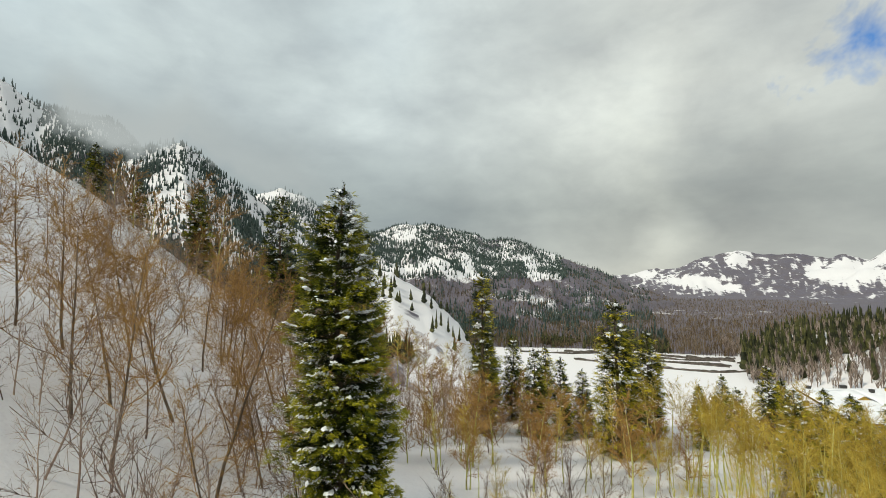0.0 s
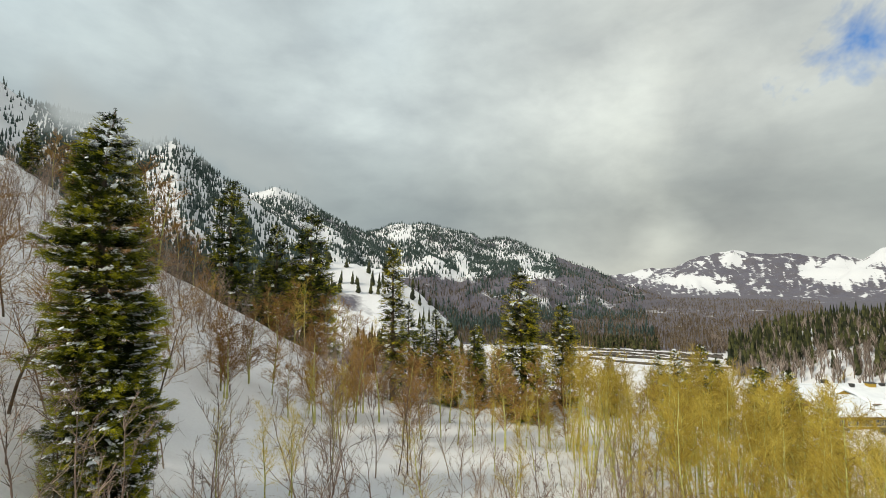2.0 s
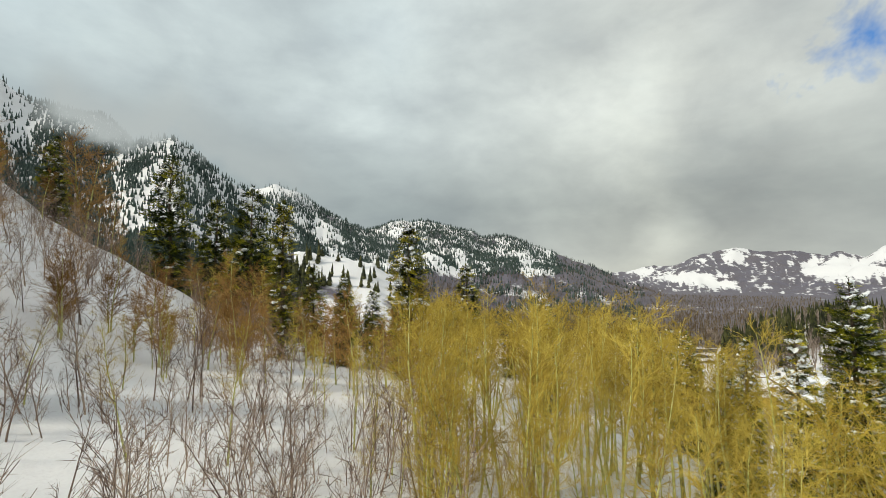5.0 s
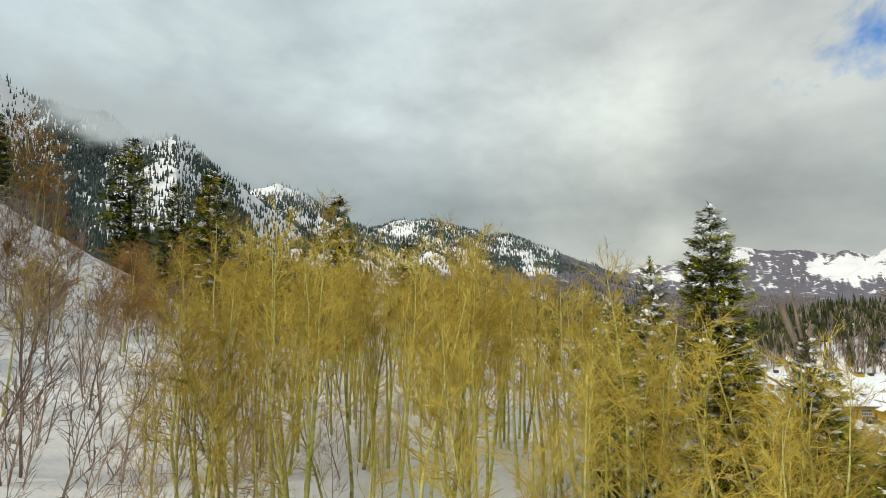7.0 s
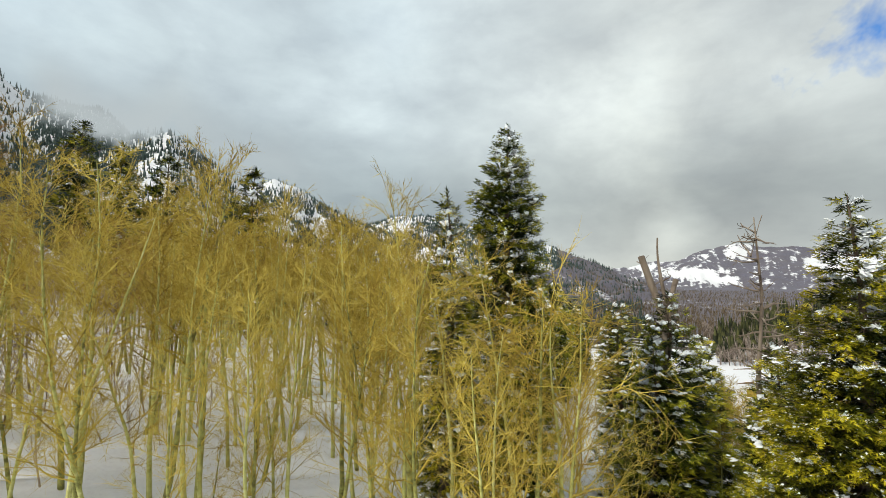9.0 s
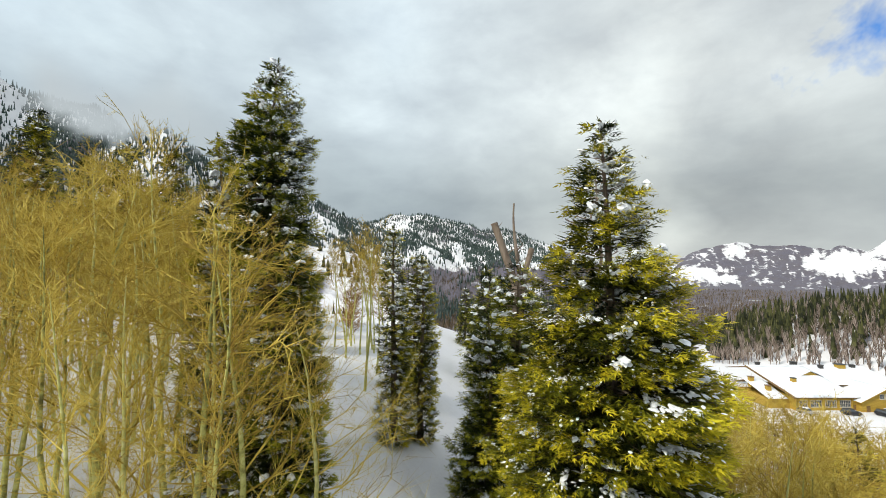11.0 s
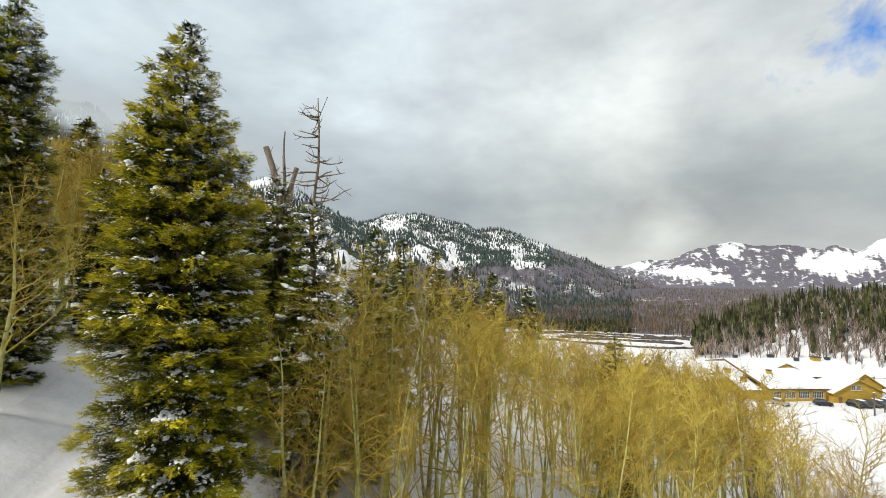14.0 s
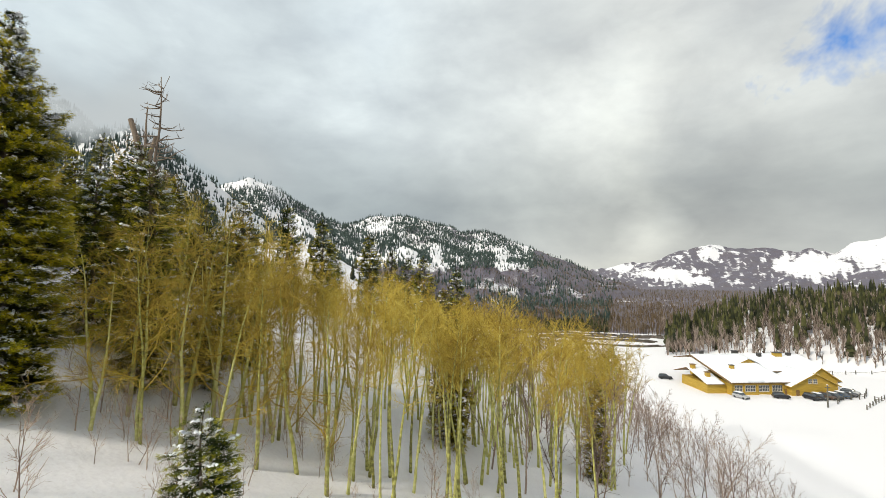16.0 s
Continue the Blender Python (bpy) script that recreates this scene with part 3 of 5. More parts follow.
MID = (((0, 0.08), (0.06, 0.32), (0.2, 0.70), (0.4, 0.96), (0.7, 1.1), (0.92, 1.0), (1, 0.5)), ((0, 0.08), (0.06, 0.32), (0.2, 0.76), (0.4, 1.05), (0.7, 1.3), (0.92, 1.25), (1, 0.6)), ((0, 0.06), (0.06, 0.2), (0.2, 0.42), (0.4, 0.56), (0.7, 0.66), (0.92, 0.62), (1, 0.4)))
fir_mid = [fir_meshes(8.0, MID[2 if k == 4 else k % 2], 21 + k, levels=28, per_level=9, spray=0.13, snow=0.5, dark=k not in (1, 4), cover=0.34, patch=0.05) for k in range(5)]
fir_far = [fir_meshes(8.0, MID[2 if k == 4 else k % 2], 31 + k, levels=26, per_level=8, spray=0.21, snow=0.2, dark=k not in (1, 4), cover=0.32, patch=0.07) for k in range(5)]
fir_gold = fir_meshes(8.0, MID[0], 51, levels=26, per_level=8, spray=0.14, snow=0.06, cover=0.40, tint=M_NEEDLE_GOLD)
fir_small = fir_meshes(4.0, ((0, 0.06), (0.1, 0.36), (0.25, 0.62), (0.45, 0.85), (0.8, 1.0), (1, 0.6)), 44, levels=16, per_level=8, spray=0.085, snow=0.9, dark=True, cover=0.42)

fir(fir_c, -2.1, 9.25, 56.05, 9.0, "tall dark green fir with snow on its boughs")
fir(fir_a, 20.95, 10.25, 49.85, 8.0, "dense dark green fir with patches of snow", turn=20)
fir(fir_b, 25.2, 8.62, 48.35, 8.0, "broad yellow-green fir with clumps of snow", turn=60)
fir(fir_gold, 41.5, 19.6, 38.2, 8.0, "golden-green young conifer below the aspen grove", turn=205)
fir(fir_gold, 34.7, 16.2, 42.4, 8.0, "slim golden-green conifer rising from the aspens", turn=40)
fir(fir_small, 30.35, 6.7, 40.75, 4.0, "small bushy fir with snow on its boughs")
# x, y, tip, which shape, turn
for x, y, tip, kind, turn in (
    (9.9, 25.7, 52.95, 1, 0), (2.3, 26.5, 54.4, 4, 50), (26.7, 29.8, 46.6, 1, 90), (69.0, 84.0, 29.6, 0, 10), (67.2, 85.5, 28.4, 2, 120),
    (22.1, 15.6, 47.95, 4, 40), (22.8, 16.5, 47.2, 4, 200), (24.6, 14.9, 46.6, 2, 300), (25.0, 13.1, 46.9, 3, 30), (24.3, 12.4, 45.9, 3, 80), (26.3, 11.5, 46.0, 2, 190), (13.3, 29.5, 50.8, 1, 70), (15.9, 28.2, 47.6, 2, 15),
    (-17.4, 47.4, 63.0, 0, 33), (-9.2, 48.6, 60.1, 3, 66), (-12.8, 48.0, 58.6, 2, 99), (-20.0, 36.0, 61.5, 0, 12), (-28.0, 35.0, 65.2, 3, 44), (-25.0, 36.0, 62.3, 2, 81),
    (3.0, 30.5, 50.8, 2, 20), (4.8, 31.5, 50.2, 0, 140), (5.6, 28.0, 49.8, 3, 77), (7.4, 28.5, 49.2, 2, 3), (8.9, 29.0, 48.4, 3, 210), (3.7, 37.0, 49.3, 2, 20), (8.2, 36.5, 48.8, 1, 140),
    (31.0, 55.0, 41.4, 0, 5), (32.3, 54.0, 40.6, 2, 25), (35.5, 55.0, 41.2, 3, 45), (28.6, 40.0, 46.6, 1, 65), (33.5, 40.0, 44.6, 1, 85), (36.5, 40.0, 43.4, 3, 105), (27.0, 57.0, 40.0, 2, 125),
    (30.6, 41.0, 45.2, 2, 15), (32.0, 43.0, 44.6, 0, 35), (25.2, 41.0, 45.6, 3, 95),
    (25.5, 26.0, 47.0, 2, 145), (19.9, 10.6, 48.75, 4, 165), (20.1, 13.6, 47.2, 3, 185), (22.4, 19.9, 47.4, 1, 175), (16.6, 21.5, 49.0, 1, 20), (27.2, 12.9, 45.2, 0, 245), (27.2, 15.6, 45.6, 1, 265),
):
    fir((fir_mid if y < 23 else fir_far)[kind], x, y, tip, 8.0, "young fir with some snow on the slope", "firs on the slope", turn)


# ---------------------------------------------------------------- bare trees
def wander(g, start, direction, length, steps, bend, rise=0.0):
    pts = [np.array(start, float)]
    d = np.array(direction, float)
    for _ in range(steps):
        d = d + g.normal(0, bend, 3) + [0, 0, rise]
        d /= np.linalg.norm(d)
        pts.append(pts[-1] + d * length / steps)
    return np.array(pts), d


def spikes(p0, p1, r0):
    """Three-sided tapering points."""
    p0, p1, r0 = np.asarray(p0, float), np.asarray(p1, float), np.asarray(r0, float)
    d = unit(p1 - p0)
    side = unit(np.cross(d, [[0.61, 0.79, 0.05]]))
    other = np.cross(d, side)
    ring = [p0 + (side * math.cos(t) + other * math.sin(t)) * r0[:, None] for t in (0, 2.094, 4.189)]
    v = np.stack([*ring, p1], 1).reshape(-1, 3)
    f = (np.arange(len(p0)) * 4)[:, None, None] + np.array([(0, 1, 3), (1, 2, 3), (2, 0, 3)])[None]
    return v, f.reshape(-1, 3)


def bare_tree(seed, height=6.5, thick=0.075, limbs=24, first=0.4, twigs=9, sub=4, spread=0.75, twig_r=0.0055, twig_material=None, limb_len=0.26, bend=0.14):
    """Meshes of a leafless tree: trunk, and a crown of limbs and fine upswept twigs."""
    g = np.random.RandomState(seed)
    stem, _ = wander(g, (0, 0, 0), (g.normal(0, 0.05), g.normal(0, 0.05), 1), height, 12, 0.04, 0.02)
    trunk = joined_tube(stem, thick * (1 - 0.9 * np.linspace(0, 1, 13)), 6)
    s0, s1, q0, q1, e0, e1, er = [], [], [], [], [], [], []
    for k in range(limbs):
        f = first + (1 - first) * (k + g.rand()) / limbs
        i = min(11, int(f * 12))
        start = stem[i] + (stem[i + 1] - stem[i]) * (f * 12 - i)
        a = g.uniform(0, 2 * math.pi)
        d = np.array([math.cos(a) * spread, math.sin(a) * spread, g.uniform(0.3, 0.9)])
        length = height * limb_len * g.uniform(0.6, 1.2) * (1.25 - 0.75 * f)
        pts, _ = wander(g, start, d / np.linalg.norm(d), length, 4, bend, 0.05)
        rad = np.linspace(thick * 0.34 * (1.2 - f), twig_r, 5)
        s0.extend(pts[:-1]), s1.extend(pts[1:]), q0.extend(rad[:-1]), q1.extend(rad[1:])
        h = g.randint(1, 5, twigs)
        base = pts[h] - (pts[h] - pts[h - 1]) * g.rand(twigs, 1)
        td = unit(unit(pts[h] - pts[h - 1]) + g.normal(0, 0.55, (twigs, 3)) + [0, 0, 0.10])
        tl = length * g.uniform(0.22, 0.6, (twigs, 1))
        e0.extend(base), e1.extend(base + td * tl), er.extend(np.full(twigs, twig_r * 1.25))
        for _ in range(sub):
            along = g.uniform(0.25, 0.95, (twigs, 1))
            p = base + td * tl * along
            sd = unit(td + g.normal(0, 0.65, (twigs, 3)) + [0, 0, 0.10])
            e0.extend(p), e1.extend(p + sd * length * g.uniform(0.12, 0.34, (twigs, 1))), er.extend(np.full(twigs, twig_r * 0.85))
    v, f = sticks(s0, s1, np.array(q0), np.array(q1))
    tri = np.concatenate([f[:, :3], f[:, [0, 2, 3]]])
    crown = merge((v, tri), spikes(e0, e1, er))
    return (mesh_from("trunk", trunk[0], trunk[1], np.full(len(trunk[1]), 4), [M_ASPEN], True),
            mesh_from("crown", crown[0], crown[1], np.full(len(crown[1]), 3), [twig_material or M_TWIG]))


aspens = [bare_tree(100 + k, height=6.2 + 0.3 * (k % 3), thick=0.058, limbs=28, first=0.30 + 0.05 * k, twigs=8, sub=5, spread=0.66, limb_len=0.22, twig_r=0.0046, bend=0.18) for k in range(6)]
light_aspens = [bare_tree(130 + k, height=6.3, thick=0.058, limbs=18, first=0.56 + 0.04 * k, twigs=8, sub=4, spread=0.72, limb_len=0.23, twig_r=0.0075, bend=0.16) for k in range(3)]
brown_trees = [bare_tree(150 + k, height=6.0, limbs=34, first=0.2, twigs=11, sub=5, spread=0.8, limb_len=0.30, twig_r=0.009, twig_material=M_TWIG_BROWN) for k in range(2)]
slim_aspens = [bare_tree(210 + k, height=6.3, thick=0.062, limbs=24, first=0.60 + 0.03 * k, twigs=8, sub=5, spread=0.62, limb_len=0.22, twig_r=0.0048, bend=0.15) for k in range(4)]
forked_aspens = [bare_tree(230 + k, height=6.3, thick=0.078, limbs=18, first=0.22, twigs=10, sub=5, spread=0.95, limb_len=0.38, twig_r=0.0056, bend=0.30) for k in range(3)]
rust_trees = [bare_tree(260 + k, height=6.0, thick=0.048, limbs=22, first=0.16, twigs=11, sub=5, spread=0.85, limb_len=0.40, twig_r=0.0062, twig_material=M_TWIG_BROWN, bend=0.24) for k in range(3)]
for pair in rust_trees:
    pair[0].materials[0] = M_BARK
spot = np.random.RandomState(5)
TRACK = np.array([(24.5, 3.0), (22.9, 11.0), (17.5, 21.0), (10.0, 33.0), (0.0, 48.0)])


def from_track(x, y):
    d = 99.0
    for p, q in zip(TRACK[:-1], TRACK[1:]):
        t = np.clip(np.dot((x, y) - p, q - p) / np.dot(q - p, q - p), 0, 1)
        d = min(d, float(np.hypot(*(p + t * (q - p) - (x, y)))))
    return d


def clear_of_firs(x, y):
    return (x - 20.85) ** 2 + (y - 10.3) ** 2 > 1.2 and (x - 25.1) ** 2 + (y - 8.8) ** 2 > 2.6 and from_track(x, y) > 1.3


def bare_one(kinds, x, y, tall, label, group, name="aspen_tree", lean=2.5):
    """A leafless tree about so many metres tall."""
    meshes = kinds[spot.randint(len(kinds))]
    s = tall / 6.4
    tilt = spot.normal(0, lean, 2)
    place_tree(name, meshes, ("trunk", "crown"), pose(x, y, ground_at(x, y) - 0.12, tilt[0], tilt[1], spot.uniform(0, 360)) @ Matrix.Diagonal((s, s, s, 1)), label, "tree", group)


def grove(count, xs, ys, tip, label, group, keep=clear_of_firs, kinds=aspens, loose=0.45, crowd=1.0):
    made = 0
    while made < count:
        x, y = spot.uniform(*xs), ys[0] + (ys[1] - ys[0]) * spot.rand() ** crowd
        if keep(x, y):
            made += 1
            bare_one(kinds, x, y, max(2.5, tip(x, y) - ground_at(x, y) + spot.normal(0, loose)), label, group)


GROVE_1 = lambda x, y: 48.6 - 0.07 * (x - 15) - 0.04 * (y - 10)  # noqa: E731
GROVE_2 = lambda x, y: 42.5 - 0.25 * (x - 31) - 0.04 * (y - 12)  # noqa: E731
in_1 = lambda x, y: clear_of_firs(x, y) and y > 8 + max(0, x - 15.5) * 0.55  # noqa: E731
in_2 = lambda x, y: clear_of_firs(x, y) and x < 33.0 + 0.49 * y and y > 10.8 and (x > 28.6 or y > 13.5)  # noqa: E731
grove(92, (11.2, 21.0), (8.0, 17), GROVE_1, "leafless aspen with ochre twigs in the grove", "aspen grove on the slope", in_1)
grove(98, (26.8, 38.8), (10.8, 19), GROVE_2, "leafless aspen with ochre twigs in the grove", "aspen grove above the lodge", in_2, kinds=slim_aspens, crowd=1.2, loose=0.35)


def aspen_thicket(count, xs, ys, tip, keep):
    """The far side of a grove, joined."""
    stems, crowns, n_s, n_c, made = ([], []), ([], []), 0, 0, 0
    arrays = [[triangles_of(me) for me in pair] for pair in light_aspens]
    while made < count:
        x, y = spot.uniform(*xs), spot.uniform(*ys)
        if not keep(x, y):
            continue
        made += 1
        z = ground_at(x, y) - 0.12
        k = max(2.5, tip(x, y) - z + spot.normal(0, 0.45)) / 6.4
        m = np.array(pose(x, y, z, *spot.normal(0, 2.5, 2), spot.uniform(0, 360)) @ Matrix.Diagonal((k, k, k, 1)))
        (sv, sf), (cv, cf) = arrays[spot.randint(len(arrays))]
        stems[0].append(sv @ m[:3, :3].T + m[:3, 3]), stems[1].append(sf + n_s)
        crowns[0].append(cv @ m[:3, :3].T + m[:3, 3]), crowns[1].append(cf + n_c)
        n_s, n_c = n_s + len(sv), n_c + len(cv)
    base = tagged(new("aspen_thicket"), "thicket of leafless ochre aspens behind the nearer trees", "trees", kind="stuff")
    for name, (v, f), mat in (("trunks", stems, M_ASPEN), ("crowns", crowns, M_TWIG)):
        f = np.concatenate(f)
        ob = new(name, mesh_from(name, np.concatenate(v), f, np.full(len(f), 3), [mat]))
        ob.parent = base
        tagged(ob, kind="stuff")


aspen_thicket(75, (10.8, 21.0), (16, 26), GROVE_1, in_1)
aspen_thicket(125, (30.0, 50.0), (17, 31), GROVE_2, in_2)
for k in range(16):
    x, y = 15.8 + 0.36 * k + spot.uniform(-0.2, 0.2), 7.5 + spot.uniform(0, 1.3)
    bare_one(aspens, x, y, 47.2 + spot.normal(0, 0.35) - ground_at(x, y), "slender leafless aspen with ochre twigs", "aspen grove on the slope")
for x, y, tip in ((21.4, 8.5, 46.9), (20.7, 8.4, 47.3), (20.0, 8.5, 47.3), (19.4, 9.0, 47.9), (21.9, 9.2, 46.2), (27.0, 10.0, 44.3), (26.6, 9.5, 43.7), (27.7, 9.3, 43.5), (28.4, 9.7, 43.5), (29.2, 9.4, 42.9), (28.0, 10.5, 44.3), (30.0, 9.9, 42.8), (26.9, 9.0, 43.1), (30.8, 10.4, 43.0), (31.6, 10.0, 42.4), (27.4, 11.2, 44.6), (28.3, 11.4, 44.3), (29.0, 11.0, 43.9), (27.9, 12.2, 44.6), (29.7, 11.8, 43.8), (28.8, 12.6, 44.2)):
    bare_one(forked_aspens, x, y, tip - ground_at(x, y), "tall leafless aspen with forked ochre limbs", "aspens beside the firs", lean=4)
for k in range(26):
    x, y = spot.uniform(11.5, 20.0), spot.uniform(7.2, 9.6)
    if in_1(x, y + 1.2):
        bare_one(aspens[:2], x, y, spot.uniform(2.2, 4.2), "low leafless aspen sapling with ochre twigs", "aspen grove on the slope", lean=7)
for k in range(9):
    x, y = spot.uniform(27.6, 33.2), spot.uniform(8.8, 11.6)
    if clear_of_firs(x, y):
        bare_one(aspens if k % 3 else light_aspens, x, y, 43.5 - 0.30 * (x - 28) + spot.normal(0, 0.3) - ground_at(x, y), "tall leafless aspen with forked ochre limbs", "aspens beside the firs", lean=4)
for k in range(16):
    x, y = spot.uniform(-11.0, -3.2), spot.uniform(10.5, 21)
    bare_one(rust_trees, x, y, spot.uniform(3.6, 5.4), "spreading leafless tree with rusty brown twigs", "brown trees on the hillside", lean=5)
for k in range(30):
    x, y = spot.uniform(-5.0, 8.0), spot.uniform(17, 32)
    if from_track(x, y) > 1.4:
        bare_one(brown_trees, x, y, spot.uniform(2.6, 4.6), "bushy leafless tree with rusty brown twigs", "brown trees on the hillside")
for k in range(9):
    x, y = spot.uniform(15.5, 20.0), spot.uniform(24, 31)
    if from_track(x, y) > 1.6:
        bare_one(brown_trees, x, y, spot.uniform(2.4, 3.6), "bushy leafless tree with rusty brown twigs", "brown trees on the hillside")
for x, y, tip in ((-9.5, 38, 52.0), (-7.5, 36, 51.5), (-5.0, 40, 51.5), (-3.0, 37, 50.8), (-8.5, 42, 52.5), (9.8, 21.0, 48.6), (10.9, 20.4, 48.2), (9.0, 22.2, 48.0), (-24, 34, 63.5), (-22, 33, 61), (-27, 36, 65), (-17, 37, 57.5), (-15, 36, 56.5), (-13, 34, 54), (-19, 34, 58.5),
                  (5.0, 30.0, 48.5), (6.5, 31.0, 48), (-21.5, 41, 64.0), (-20.5, 40, 62.0), (0.5, 36, 49.5), (-1.5, 35, 50)):
    bare_one(brown_trees, x, y, tip - ground_at(x, y), "dense leafless brown tree on the hillside", "brown trees on the hillside")
    if x > -14:
        bare_one(aspens, x + 1.2, y - 1.5, tip - ground_at(x, y) - 0.4, "leafless aspen with ochre twigs on the hillside", "brown trees on the hillside")

for x, y, tip in ((-6.7, 9.2, 55.2), (-8.2, 10.0, 56.2), (-5.2, 10.5, 54.6), (-4.2, 8.6, 52.6), (-9.6, 9.0, 56.4), (-7.4, 12.5, 55.4), (-11.5, 12.0, 57.5), (-3.6, 12.8, 52.6), (-10.5, 15.0, 57.0)):
    bare_one(rust_trees, x, y, tip - ground_at(x, y), "slender leafless tree with dark stem and rusty twigs", "brown trees on the hillside", lean=5)
grove(34, (-1.0, 11.5), (8.5, 24), lambda x, y: ground_at(x, y) + 2.6, "slender leafless aspen sapling in the snow", "aspen saplings on the slope", lambda x, y: from_track(x, y) > 1.5 and fbm(x, y, 4.0, 2) > 0.45, loose=0.6)

scrub_kinds = [bare_tree(300 + k, height=2.6, thick=0.02, limbs=12, first=0.10, twigs=5, sub=2, spread=0.42, twig_r=0.0052, twig_material=M_SCRUB, limb_len=0.36, bend=0.09) for k in range(5)]


def scrub_mesh(pair):
    v, f = merge(*(triangles_of(me) for me in pair))
    return mesh_from("scrub_sapling", v, f, np.full(len(f), 3), [M_SCRUB]), v, f


scrub_meshes = [scrub_mesh(k) for k in scrub_kinds]


def scrub_patch(single, joined, xs, ys, low, high, keep, label, group):
    """Saplings one by one, and the thicket behind and between them as one mesh."""
    verts, faces, start, made = [], [], 0, 0
    while made < single + joined:
        x, y = spot.uniform(*xs), spot.uniform(*ys)
        if not keep(x, y):
            continue
        me, v, f = scrub_meshes[spot.randint(len(scrub_meshes))]
        s = spot.uniform(low, high)
        m = pose(x, y, ground_at(x, y) - 0.08, *spot.normal(0, 7, 2), spot.uniform(0, 360)) @ Matrix.Diagonal((s, s, s, 1))
        if made < single:
            ob = new("scrub_sapling", me)
            ob.matrix_world = m
            tagged(ob, label, "shrub", group)
        else:
            a = np.array(m)
            verts.append(v @ a[:3, :3].T + a[:3, 3])
            faces.append(f + start)
            start += len(v)
        made += 1
    if verts:
        f = np.concatenate(faces)
        tagged(new("scrub_thicket", mesh_from("scrub_thicket", np.concatenate(verts), f, np.full(len(f), 3), [M_SCRUB])), "thicket of leafless brown scrub in the snow", "shrubs", kind="stuff")


def slope_gap(x, y):
    return fbm(x + 70, y, 5.0, 2) > 0.42 and from_track(x, y) > 1.5 and np.hypot(x + 1.7, y - 8.9) > 0.8


scrub_patch(270, 440, (-26, 12.5), (5.5, 36), 0.4, 1.25, slope_gap, "leafless brown scrub sapling in the snow", "scrub on the slope")
scrub_patch(60, 160, (34, 62), (14, 62), 0.9, 1.9, lambda x, y: y > 0.9 * (x - 34) + 8 and y < 1.4 * (x - 34) + 34, "leafless grey-brown shrub above the lodge", "shrubs above the lodge")


scrub_patch(6, 60, (5.5, 14.5), (6.5, 13.5), 0.4, 0.95, lambda x, y: y < 17 - 0.55 * max(0, x - 9), "leafless brown scrub sapling in the snow", "scrub on the slope")


scrub_patch(8, 80, (24.5, 36), (6.0, 12.5), 0.25, 0.75, clear_of_firs, "low leafless brush in the snow beneath the aspens", "brush beneath the aspens")


def snow_track():
    """The packed track that climbs between the firs, with two ski grooves pressed into it."""
    s_ = np.r_[0, np.cumsum(np.hypot(*np.diff(TRACK, axis=0).T))]
    q = np.linspace(1.5, s_[-1], 140)
    line = np.stack([np.interp(q, s_, TRACK[:, 0]), np.interp(q, s_, TRACK[:, 1])], -1)
    for _ in range(30):
        line[1:-1] = (line[:-2] + line[1:-1] * 2 + line[2:]) / 4
    d = unit(np.gradient(line, axis=0))
    across = np.stack([d[:, 1], -d[:, 0]], -1)
    w = np.linspace(-1.6, 1.6, 61)
    xy = line[:, None] + across[:, None] * w[None, :, None]
    level = 0.45 * np.clip(1 - np.abs(w / 1.6) ** 2, 0, 1)[None]
    land = terrain(xy[..., 0], xy[..., 1])
    z = land * (1 - level) + terrain(line[:, 0], line[:, 1])[:, None] * level
    z = np.maximum(z, land - 0.02) + (0.075 * np.clip((1.6 - np.abs(w)) * 1.6, 0, 1) ** 0.7 - 0.03)[None]
    for c in (-0.28, 0.05, 0.42):
        z = z - 0.010 * np.exp(-(((w - c - 0.0) / 0.045) ** 2))[None]
    z = z + 0.012 * (fbm(xy[..., 0] * 6, xy[..., 1] * 6, 2.0, 3) - 0.5)
    n, m = z.shape
    i, j = np.meshgrid(np.arange(n - 1), np.arange(m - 1), indexing="ij")
    f = np.stack([i * m + j, i * m + j + 1, (i + 1) * m + j + 1, (i + 1) * m + j], -1).reshape(-1, 4)
    me = mesh_from("track", np.concatenate([xy, z[..., None]], -1).reshape(-1, 3), f, np.full(len(f), 4), [M_GROUND], True)
    tagged(new("track", me), "packed snow track with ski grooves between the firs", "track", kind="structure")


snow_track()


